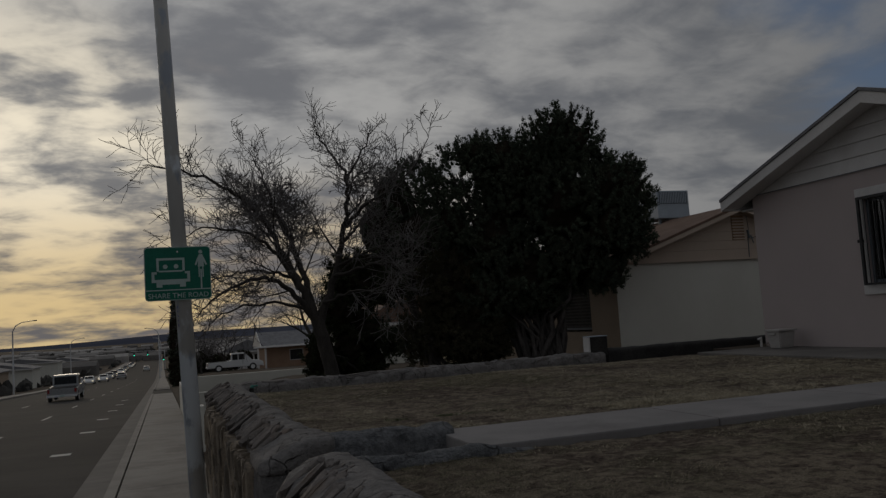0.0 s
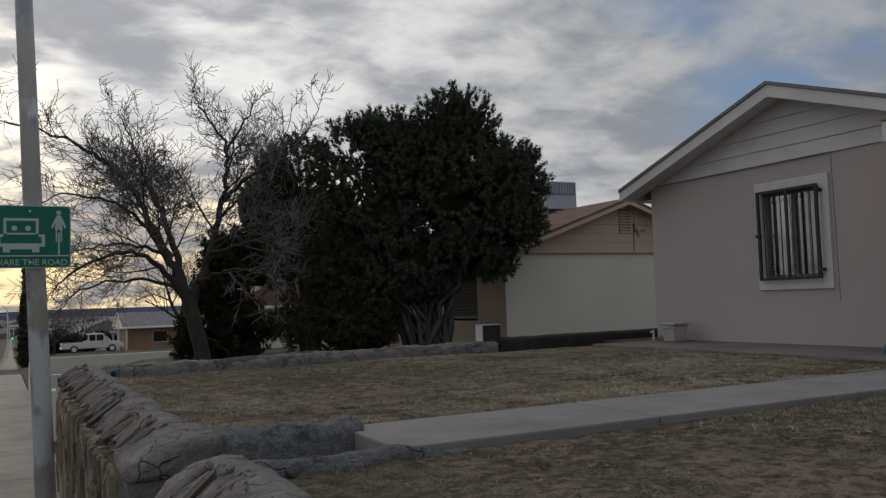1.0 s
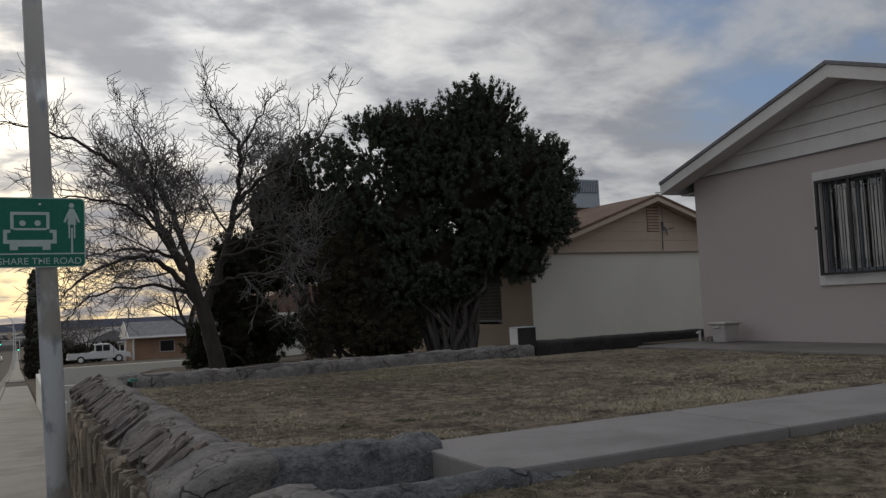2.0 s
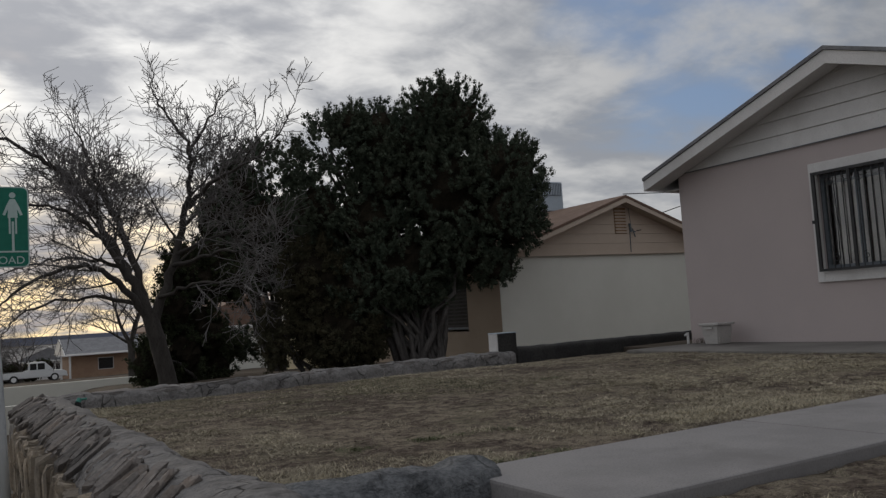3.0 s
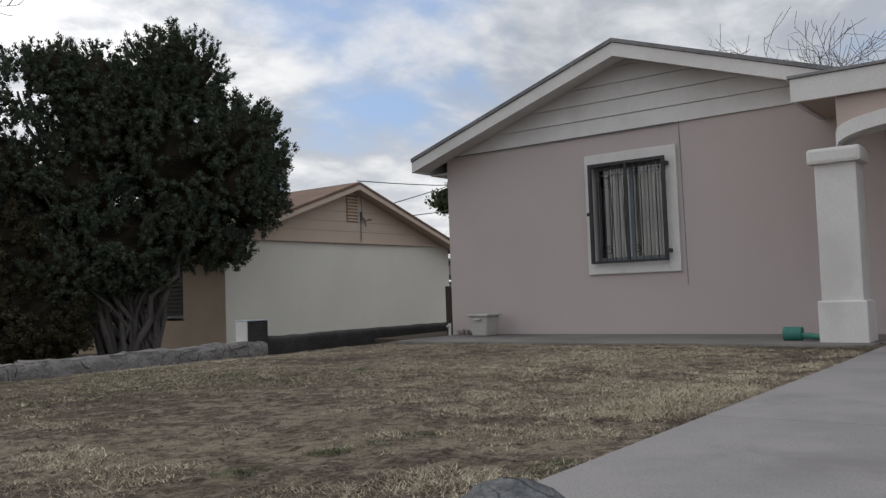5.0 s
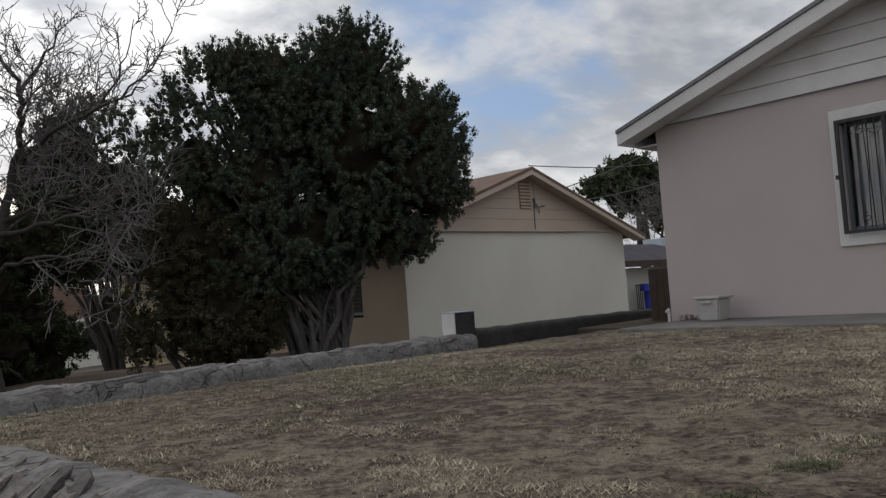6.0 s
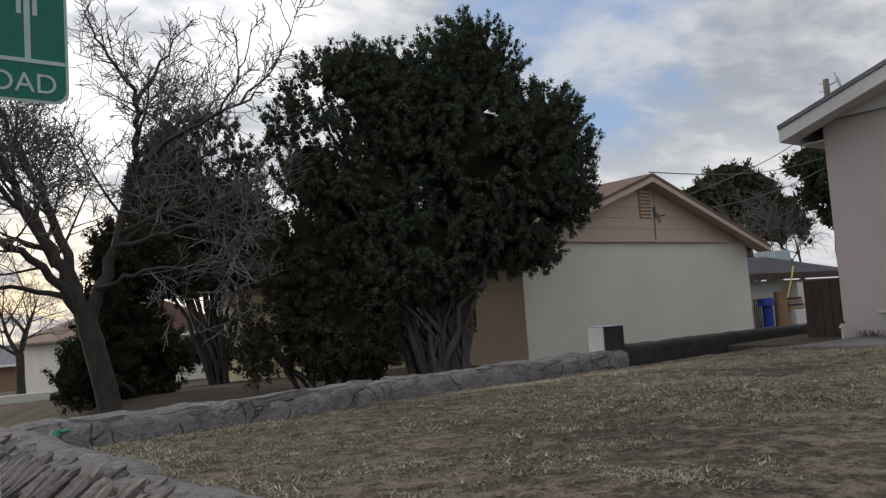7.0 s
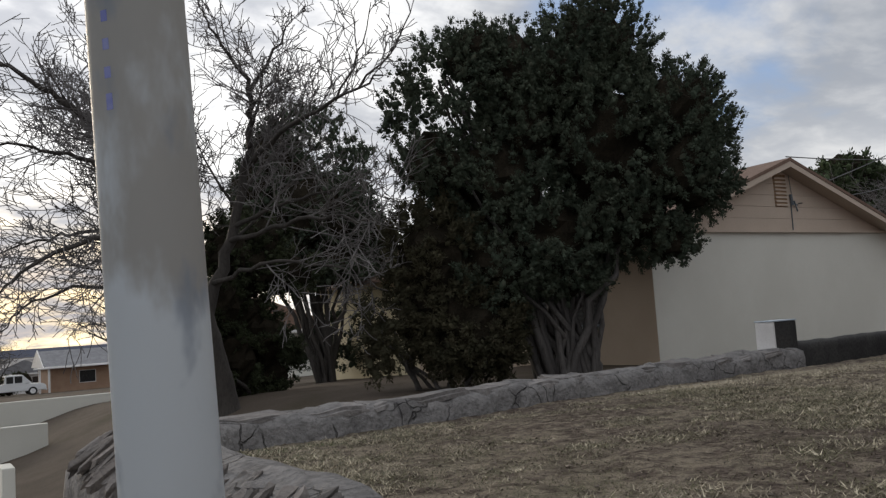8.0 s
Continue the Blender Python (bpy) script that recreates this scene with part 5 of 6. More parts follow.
arching_tree(3.92, 19.85, 0.22, [
    (((3.94, 19.85, 0.05), (3.80, 19.85, 0.75), (3.66, 19.85, 1.35), (3.55, 19.85, 1.80)), 0.185, 0.15, 0, 0, 0),
    (((3.58, 19.85, 1.6), (3.22, 19.9, 2.55), (2.86, 20.1, 3.4), (2.36, 20.3, 4.3), (1.58, 20.3, 4.95), (0.75, 20.2, 5.3), (-0.15, 20.0, 5.4)), 0.135, 0.010, 6.5, 1.05, 0.2),
    (((3.2, 19.9, 2.45), (2.66, 19.7, 3.3), (1.98, 19.4, 3.74), (1.2, 19.2, 3.85), (0.5, 19.0, 3.6)), 0.07, 0.009, 6.5, 0.95, 0.12),
    (((3.5, 19.85, 1.9), (3.12, 20.2, 3.55), (2.84, 20.5, 4.3), (2.6, 20.8, 5.2), (2.3, 21.0, 6.05)), 0.10, 0.008, 6.5, 1.0, 0.15),
    (((3.62, 19.85, 1.6), (4.12, 19.85, 3.03), (4.42, 19.85, 4.3), (4.42, 19.85, 5.15), (4.0, 19.85, 5.8), (3.7, 19.8, 6.3)), 0.115, 0.009, 5.5, 0.95, 0.15),
    (((4.42, 19.85, 4.95), (4.75, 19.8, 5.55), (5.0, 19.7, 5.95), (5.1, 19.6, 6.3)), 0.045, 0.007, 5.0, 0.6, 0.4),
    (((4.40, 19.85, 3.9), (4.62, 18.8, 4.25), (4.85, 17.7, 4.35), (5.15, 16.9, 4.5)), 0.06, 0.012, 5.5, 0.8, 0.45),
    (((4.85, 17.7, 4.35), (5.05, 17.3, 4.9), (5.10, 17.0, 5.5)), 0.02, 0.006, 4.0, 0.5, 0.6),
    (((5.0, 17.3, 4.42), (5.35, 16.9, 4.9), (5.55, 16.8, 5.45), (5.30, 16.7, 5.75)), 0.018, 0.005, 3.5, 0.45, 0.5),
    (((3.50, 19.85, 1.75), (2.75, 19.5, 2.58), (1.97, 19.2, 2.67), (1.16, 19.0, 2.25), (0.85, 18.9, 1.9)), 0.09, 0.008, 6.0, 0.9, 0.0),
    (((3.30, 19.8, 2.0), (2.4, 20.5, 2.2), (1.45, 21.0, 1.95), (1.05, 21.1, 1.5)), 0.05, 0.007, 6.0, 0.8, -0.05),
    (((3.15, 19.9, 2.7), (2.3, 20.9, 3.0), (1.5, 21.6, 2.9), (0.7, 22.0, 2.6)), 0.05, 0.007, 6.0, 0.9, 0.0),
    (((4.0, 19.85, 2.7), (4.6, 18.6, 2.85), (4.95, 17.4, 2.7), (5.0, 16.3, 2.45)), 0.05, 0.008, 5.0, 1.0, -0.05),
    (((3.75, 19.8, 2.1), (4.3, 18.9, 2.3), (4.8, 18.0, 2.15), (5.2, 17.2, 1.75)), 0.045, 0.007, 4.5, 1.0, -0.1),
    (((4.05, 19.85, 2.9), (4.8, 19.2, 3.25), (5.4, 18.5, 3.3), (5.9, 18.2, 3.1)), 0.045, 0.007, 4.5, 1.0, 0.0),
    (((4.25, 19.85, 3.5), (4.9, 20.3, 4.1), (5.4, 20.7, 4.9), (5.7, 21.0, 5.6)), 0.05, 0.007, 5.0, 0.85, 0.2),
], 21, "leafless grey tree with arching limbs and fine pale twigs")
bare_tree(21.5, 8.4, 0.6, 2.5, 0.2, [((-0.2, 0.3, 1.0), 3.2, 0.6), ((0.3, -0.3, 1.0), 3.0, 0.55), ((0.1, 0.7, 0.7), 2.8, 0.5), ((-0.3, -0.8, 0.7), 2.8, 0.5)], 52, "leafless tree behind the pink house", 3)
bare_tree(-18.5, 84, street_z(84) - 0.1, 1.6, 0.16, [((-0.5, 0.1, 1.0), 2.4, 0.6), ((0.5, 0.0, 1.0), 2.4, 0.55), ((0.0, -0.5, 0.8), 2.0, 0.5)], 61, "leafless tree across the road", 3)
bare_tree(4.2, 97, ground_z(4.2, 97), 1.2, 0.12, [((-0.6, 0.1, 0.9), 2.2, 0.6), ((0.6, 0.0, 0.9), 2.2, 0.55), ((0.0, -0.5, 1.0), 2.2, 0.5)], 62, "small leafless tree in a front yard", 3)
bare_tree(7.6, 44, ground_z(7.6, 44), 1.8, 0.17, [((-0.6, 0.1, 1.0), 2.6, 0.6), ((0.5, 0.2, 1.0), 2.6, 0.55), ((0.0, -0.5, 0.9), 2.2, 0.5), ((-0.8, 0.0, 0.5), 2.0, 0.4)], 63, "leafless tree in front of the next house", 3)

bare_tree(7.0, 101, ground_z(7.0, 101), 1.4, 0.14, [((-0.7, 0.1, 0.9), 2.8, 0.6), ((0.6, 0.2, 0.9), 2.8, 0.55), ((0.0, -0.5, 1.0), 2.8, 0.5), ((-0.2, 0.3, 1.0), 3.0, 0.5)], 64, "leafless tree behind the parked truck", 3)
hedge = [((3.6 + 1.5 * k, 104.0 + (k % 3), ground_z(6, 104) + 1.0 + 0.35 * math.sin(k * 2.1)), (1.2, 0.9, 1.5 + 0.4 * math.sin(k * 1.3))) for k in range(5)]
juniper(6.6, 104.0, ground_z(6.6, 104), hedge, 3, 45, "dark ragged hedge behind the parked truck", M_BUSH, density=1.6, length=0.8, knob=0.22, leaf=0.2, hairs=16, stem_r=0.05, name="shrub", heart=0.8)

# ================= beyond the neighbour =================


def stucco_wall(name, x0, x1, y0, y1, top, base, label):
    w = tagged(empty(name, (x0 + x1) / 2, (y0 + y1) / 2, base), label, "wall", kind="structure")
    inv = Matrix.Translation((-(x0 + x1) / 2, -(y0 + y1) / 2, -base))
    bm = boxed(x0, x1, y0, y1, base - 0.6, top, 0.012)
    bm.transform(inv)
    part("wall_body", bm, M_CREAM, w)
    return w


stucco_wall("wall_neighbour_far", 0.80, 6.4, 34.2, 34.38, -0.07, -0.9, "low cream stucco garden wall")
stucco_wall("wall_neighbour_street", 0.71, 0.88, 27.2, 34.18, -0.20, -1.0, "low cream stucco wall along the pavement")
stucco_wall("wall_neighbour_near", 0.71, 2.4, 27.0, 27.18, -0.20, -1.0, "short cream stucco wall beside the earth drive")
stucco_wall("wall_drive", 0.71, 0.82, 16.5, 16.9, 0.24, -0.6, "low cream stucco wall beside the stone wall")
edging = tagged(part("drive_edging", boxed(2.42, 6.4, 27.0, 27.12, -1.2, -0.66, 0.01), M_CONC), "flush concrete edging across the earth drive", "edging", kind="structure")


def cypress(x, y, z, h, r, label):
    blobs = [((x, y, z + 0.4 + h * f), (r * (1 - 0.75 * f ** 2), r * (1 - 0.75 * f ** 2), h * 0.13)) for f in (0.05, 0.15, 0.25, 0.35, 0.45, 0.55, 0.65, 0.75, 0.85, 0.93)]
    return juniper(x, y, z, blobs, 3, 44, label, density=4.0, length=0.9, knob=0.2, leaf=0.16, hairs=14, name="cypress", heart=0.85)


cypress(1.50, 80.0, street_z(80), 8.3, 0.95, "tall narrow dark cypress beside the pavement")


def street_lamp(x, y, z, h, arm, label="tall grey street lamp with a curved arm"):
    p = tagged(empty("street_lamp", x, y, z), label, "street lamp", "street lamps")
    V, F = [], []
    pts = [Vector((0, 0, -0.2)), Vector((0, 0, h * 0.5)), Vector((0, 0, h * 0.86)), Vector((arm * 0.15, 0, h * 0.94)), Vector((arm * 0.45, 0, h * 0.985)), Vector((arm, 0, h))]
    tube(V, F, pts, [0.12, 0.10, 0.085, 0.07, 0.055, 0.05], 8)
    raw("pole", V, F, M_GALV, p, True)
    part("lamp_head", boxed(min(arm, arm * 1.18), max(arm, arm * 1.18), -0.12, 0.12, h - 0.06, h + 0.08, 0.03), M_LOUVRE, p)
    return p


street_lamp(-0.3, 160, street_z(160), 9.0, -2.0)
street_lamp(-0.1, 240, street_z(240), 9.0, -2.0)
street_lamp(-17.6, 118, street_z(118), 9.0, 2.4)
street_lamp(-18.2, 195, street_z(195), 9.0, 2.4)


def car_profile(kind):
    if kind == "pickup":
        body = [(-2.85, 0.45), (-2.85, 1.02), (-0.75, 1.06), (-0.75, 1.05), (1.05, 1.08), (2.55, 1.0), (2.85, 0.85), (2.85, 0.42)]
        cab = [(-0.55, 1.05), (-0.42, 1.86), (0.95, 1.88), (1.72, 1.09)]
    else:
        body = [(-2.25, 0.35), (-2.3, 0.85), (-1.6, 0.93), (1.0, 0.95), (2.1, 0.78), (2.3, 0.6), (2.3, 0.32)]
        cab = [(-1.6, 0.92), (-1.0, 1.4), (0.25, 1.42), (1.05, 0.94)]
    return body, cab


def vehicle(kind, x, y, z, turn, paint, label, name="car", lights=False):
    v = tagged(empty(name, x, y, z, turn), label, "pickup truck" if kind == "pickup" else "car")
    body, cab = car_profile(kind)
    w = 0.98 if kind == "pickup" else 0.88
    bm = prism(bmesh.new(), [(b, c) for b, c in body], "x", -w, w)
    bmesh.ops.bevel(bm, geom=list(bm.edges), offset=0.05, segments=2, affect="EDGES")
    part("body", bm, paint, v)
    bm = prism(bmesh.new(), cab, "x", -w + 0.12, w - 0.12)
    bmesh.ops.bevel(bm, geom=list(bm.edges), offset=0.05, segments=2, affect="EDGES")
    part("cab", bm, paint, v)
    (y0, z0), (y1, z1), (y2, z2), (y3, z3) = cab
    for s in (-1, 1):
        k = s * (w - 0.115)
        mid = (y1 + y2) / 2
        for a, b in ((y1 + 0.08, mid - 0.05), (mid + 0.05, y2 - 0.02)):
            part("window", boxed(min(k, k + 0.006 * s), max(k, k + 0.006 * s), a, b, z0 + 0.12, z1 - 0.10, 0.0), M_DGLASS, v)
    for ya, yb, za, zb, sgn in ((y0, y1, z0, z1, -1), (y3, y2, z3, z2, 1)):
        b2 = bmesh.new()
        q = [b2.verts.new((sx * (w - 0.24), ya + (yb - ya) * f + 0.012 * sgn, za + (zb - za) * f + 0.008)) for sx, f in ((-1, 0.18), (1, 0.18), (1, 0.85), (-1, 0.85))]
        b2.faces.new(q)
        bmesh.ops.solidify(b2, geom=list(b2.faces), thickness=0.006)
        part("windscreen", b2, M_DGLASS, v)
    ends = 1.75 if kind == "pickup" else 1.35
    for yy in (-ends, ends):
        for s in (-1, 1):
            r = 0.38 if kind == "pickup" else 0.32
            wh = part("wheel", rod(bmesh.new(), (s * (w - 0.2), yy, r), (s * (w + 0.01), yy, r), r, n=20), M_RUBBER, v)
            part("rim", rod(bmesh.new(), (s * (w + 0.005), yy, r), (s * (w + 0.022), yy, r), r * 0.6, n=14), M_GALV, wh)
    lo = body[0][0]
    for s in (-1, 1):
        part("tail_light", boxed(s * (w - 0.11) - 0.07, s * (w - 0.11) + 0.07, lo - 0.012, lo + 0.03, 0.72, 0.98), M_RED, v)
        part("headlight", boxed(s * (w - 0.2) - 0.12, s * (w - 0.2) + 0.12, body[-1][0] - 0.03, body[-1][0] + 0.012, 0.62, 0.76), M_HEAD if lights else M_GALV, v)
    part("bumper", boxed(-w, w, lo - 0.06, lo + 0.05, 0.42, 0.58, 0.02), M_GALV, v)
    part("bumper", boxed(-w, w, body[-1][0] - 0.05, body[-1][0] + 0.06, 0.36, 0.54, 0.02), M_GALV, v)
    if kind == "pickup":
        part("bed_liner", boxed(-w + 0.1, w - 0.1, -2.75, -0.80, 1.0, 1.062), M_RUBBER, v)
        part("plate", boxed(-0.16, 0.16, lo - 0.07, lo - 0.06, 0.46, 0.56), M_SIGNW, v)
    return v


vehicle("pickup", -6.6, 68.0, street_z(68) - 0.15, 0, M_CARG, "silver pickup truck on the road", "pickup_truck")
for k, (x, y, m, lab) in enumerate(((-11.5, 118, M_CAR, "white car on the far lane"), (-11.8, 135, M_CARG, "silver car on the far lane"), (-12, 160, M_CAR, "white car on the far lane"), (-15.2, 150, M_CARD, "dark car on the far lane"), (-8.0, 190, M_CARG, "silver car down the road"), (-4.2, 260, M_CAR, "white car down the road"))):
    vehicle("car", x, y, street_z(y) - 0.15, 180 if x < -9 else 0, m, lab, "car", x < -9)
vehicle("pickup", 7.4, 92.0, ground_z(7.4, 92.0), -88, M_CAR, "white pickup truck parked in a drive", "pickup_truck")


def far_house(x, y, z, w, d, h, ridge, wall_mat, roof_mat, label, axis="x"):
    hs = tagged(empty("far_house", x, y, z), label, "house")
    part("wall", boxed(-w / 2, w / 2, -d / 2, d / 2, -0.5, h), wall_mat, hs)
    if axis == "x":
        bm = prism(bmesh.new(), [(-d / 2 - 0.5, h - 0.02), (d / 2 + 0.5, h - 0.02), (d / 2 + 0.5, h + 0.08), (0, ridge), (-d / 2 - 0.5, h + 0.08)], "x", -w / 2 - 0.4, w / 2 + 0.4)
    else:
        bm = prism(bmesh.new(), [(-w / 2 - 0.5, h - 0.02), (w / 2 + 0.5, h - 0.02), (w / 2 + 0.5, h + 0.08), (0, ridge), (-w / 2 - 0.5, h + 0.08)], "y", -d / 2 - 0.4, d / 2 + 0.4)
    part("roof", bm, roof_mat, hs, "grey shingle roof")
    part("fascia", boxed(-w / 2 - 0.42, w / 2 + 0.42, -d / 2 - 0.54, -d / 2 - 0.5, h - 0.08, h + 0.1), M_WHITE, hs)
    for a in (-0.55, 0.25):
        wi = part("window", boxed(a * w / 2, a * w / 2 + 1.4, -d / 2 - 0.03, -d / 2 + 0.02, 1.0, 2.1), M_DGLASS, hs)
        part("window_frame", boxed(a * w / 2 - 0.06, a * w / 2 + 1.46, -d / 2 - 0.025, -d / 2 - 0.001, 0.94, 2.16), M_WHITE, wi)
    return hs


oh = far_house(17.0, 99.0, ground_z(17.0, 99) - 0.1, 12, 8, 2.6, 4.2, M_BRICK, M_GREYROOF, "orange brick house with a grey shingle roof")
for xx in (-6.9, -6.1):
    part("post", boxed(xx - 0.09, xx + 0.09, -5.0, -4.82, -0.3, 2.55), M_WHITE, oh)
part("porch_roof", boxed(-7.3, 6.3, -5.3, -3.9, 2.5, 2.62, 0.02), M_WHITE, oh, "pale porch roof edge")
part("gable_trim", prism(bmesh.new(), [(-4.7, 2.58), (4.7, 2.58), (0.0, 4.3)], "x", -6.55, -6.45), M_WHITE, oh)
far_house(11.5, 125.0, ground_z(11.5, 125), 7, 9, 2.5, 4.2, M_WHITE, M_GREYROOF, "pale house with a grey gable roof", "y")
far_house(26.0, 130.0, ground_z(26, 130), 14, 10, 2.6, 4.4, M_TAN, M_GREYROOF, "tan house with a grey roof")
for k, (x, y, w, h, m) in enumerate(((-26, 125, 12, 3.0, M_TAN), (-28, 165, 14, 3.5, M_CREAM), (-31, 190, 12, 3.2, M_BRICK), (-34, 240, 18, 4.5, M_CREAM), (-30, 300, 14, 4.0, M_TAN))):
    far_house(x, y, ground_z(x, y), w, 10, h, h + 1.4, m, M_GREYROOF, "low house across the road", "y")

far_house(14.6, 53.0, ground_z(14.6, 53), 8, 10, 2.5, 4.3, M_CREAM, M_SHINGLE, "cream house with a brown gable roof", "y")

# back yard behind the two houses
shed = tagged(empty("patio_shed", 23.8, 20.0, 0.3), "cream stucco shed wall under a dark hipped roof", "shed")
part("wall", boxed(-3.2, 3.6, 0.0, 0.15, -0.6, 1.36), M_CREAM, shed)
part("coping", boxed(-3.25, 3.6, -0.04, 0.19, 1.362, 1.42), M_WHITE, shed, "pale coping along the wall")
bm = bmesh.new()
for quad in (((-3.6, -0.5, 1.60), (3.4, -0.5, 1.60), (2.0, 1.9, 2.28), (-0.6, 1.9, 2.28)), ((-3.6, -0.5, 1.60), (-0.6, 1.9, 2.28), (-3.6, 4.3, 1.60)), ((3.4, -0.5, 1.60), (3.4, 4.3, 1.60), (2.0, 1.9, 2.28)), ((3.4, 4.3, 1.60), (-3.6, 4.3, 1.60), (-0.6, 1.9, 2.28), (2.0, 1.9, 2.28)), ((-3.6, 4.3, 1.60), (3.4, 4.3, 1.60), (3.4, -0.5, 1.60), (-3.6, -0.5, 1.60))):
    bm.faces.new([bm.verts.new(v) for v in quad])
bmesh.ops.remove_doubles(bm, verts=bm.verts, dist=0.001)
part("roof", bm, M_DARKROOF, shed, "dark purple-grey shingle roof")
# dark wood on fascia and beam paints in the shadow under the eave
part("fascia", boxed(-3.6, 3.4, -0.54, -0.502, 1.44, 1.62), M_DARKWOOD, shed)
part("beam", boxed(-3.4, 3.3, -0.40, -0.28, 1.46, 1.595), M_DARKWOOD, shed)
part("roof_vent", rod(bmesh.new(), (-1.9, 0.8, 1.7), (-1.9, 0.8, 2.12), 0.11, 0.11, 12), M_IRON, shed)
cooler = tagged(empty("evaporative_cooler", 26.4, 22.0, 2.2), "pale boxy cooler on the shed roof", "cooler")
part("body", boxed(-0.45, 0.45, -0.4, 0.4, 0.02, 0.58, 0.03), M_METAL, cooler)
part("duct", boxed(-0.2, 0.2, -0.2, 0.2, -0.45, 0.02), M_METAL, cooler)
fence = tagged(empty("wooden_gate", 10.6, 11.36, 0.7), "dark brown wooden gate beside the house", "gate")
for i in range(10):
    part("board", boxed(0, 0.025, 0.118 * i, 0.118 * i + 0.113, 0.02, 0.76), M_DARKWOOD, fence)
for z in (0.15, 0.6):
    part("rail", boxed(0.025, 0.06, 0, 1.18, z, z + 0.07), M_DARKWOOD, fence)
wp = tagged(empty("wooden_post", 21.88, 19.3, 0.3), "short weathered wooden post", "post")
part("post", rod(bmesh.new(), (0, 0, -0.4), (0, 0, 1.07), 0.20, 0.17, 14), M_WOOD, wp)
part("cap", rod(bmesh.new(), (0, 0, 1.07), (0, 0, 1.09), 0.185, 0.18, 14), M_WOOD, wp)
tarp = tagged(empty("blue_bin", 21.50, 19.5, 0.3), "blue plastic bin in the back yard", "bin")
part("body", rod(bmesh.new(), (0, 0, -0.4), (0, 0, 0.72), 0.12, 0.15, 14), M_BLUE, tarp)
part("lid", rod(bmesh.new(), (-0.05, 0, 0.72), (-0.05, 0, 0.93), 0.22, 0.20, 14), M_BLUE, tarp)
junk = tagged(empty("timber_pile", 22.35, 19.2, 0.3), "pile of brown timber over a white crate", "timber")
for i in range(4):
    part("plank", boxed(-0.40 + 0.03 * i, 0.44, -0.1 + 0.02 * i, 0.1, 0.56 + 0.09 * i, 0.635 + 0.09 * i, 0.01), M_DARKWOOD if i % 2 else M_WOOD, junk)
part("crate", boxed(-0.25, 0.40, -0.2, 0.1, -0.4, 0.54, 0.02), M_WHITE, junk)
panel = tagged(empty("white_panel", 23.6, 19.55, 0.3), "tall white board leaning in the back yard", "board")
part("board", boxed(-0.3, 0.3, 0.0, 0.03, -0.4, 1.34, 0.008), M_WHITE, panel)
rope = tagged(empty("yellow_strap", 22.03, 19.25, 0.93), "thin yellow strap hanging from the eave", "strap")
V, F = [], []
tube(V, F, [Vector((0, 0, 0)), Vector((0.30, 0, 0.55)), Vector((0.52, 0.02, 0.85)), Vector((0.72, 0.05, 1.16))], [0.022] * 4, 5)
raw("strap_body", V, F, M_STRAP, rope)
railing = tagged(empty("metal_railing", 21.05, 19.6, 0.3), "small dark metal railing in the back yard", "railing")
for i in range(4):
    part("bar", rod(bmesh.new(), (0.09 * i, 0, -0.4), (0.09 * i - 0.02, 0, 0.92), 0.014, n=6), M_IRON, railing)
part("top_rail", rod(bmesh.new(), (-0.04, 0, 0.90), (0.28, 0, 0.90), 0.018, n=6), M_IRON, railing)

# pines behind
# an umbrella-shaped crown and a taller one, with a bare thicket below them
umbrella = [((37.2, 31.5, 6.6), (1.7, 1.6, 0.9)), ((39.4, 31.5, 7.4), (2.0, 1.8, 1.2)), ((41.6, 31.5, 7.2), (1.7, 1.6, 1.1)), ((40.3, 31.5, 6.0), (2.6, 1.8, 1.0)), ((43.6, 31.2, 6.1), (1.3, 1.3, 0.8)), ((42.4, 31.3, 5.0), (1.6, 1.4, 0.8)), ((44.6, 31.0, 5.2), (1.1, 1.1, 0.7))]
juniper(40.5, 31.5, 0.6, umbrella, 5, 3, "broad umbrella-shaped dark green pine behind the houses", M_PINE, density=1.5, length=0.9, knob=0.24, leaf=0.17, hairs=22, stem_r=0.16, name="pine", only=[3, 1, 5], heart=0.7)
tall_pine = [((38.4, 26.6, 7.5), (1.1, 1.2, 1.0)), ((39.8, 26.6, 7.6), (1.5, 1.3, 1.2)), ((39.6, 26.6, 6.2), (1.5, 1.3, 1.0)), ((40.6, 26.4, 5.2), (1.3, 1.2, 0.9))]
juniper(40.6, 26.6, 0.6, tall_pine, 4, 5, "tall dark green pine behind the houses", M_PINE, density=1.7, length=0.8, knob=0.22, leaf=0.17, hairs=22, stem_r=0.13, name="pine", heart=0.62)
bare_tree(37.5, 27.0, 0.6, 1.6, 0.13, [((-0.7, 0.4, 0.7), 3.2, 0.6), ((-0.4, 0.3, 1.0), 2.8, 0.55), ((-0.9, 0.6, 0.4), 3.4, 0.5), ((0.4, 0.2, 1.0), 2.4, 0.5)], 71, "leafless tree in the back yard", 3)

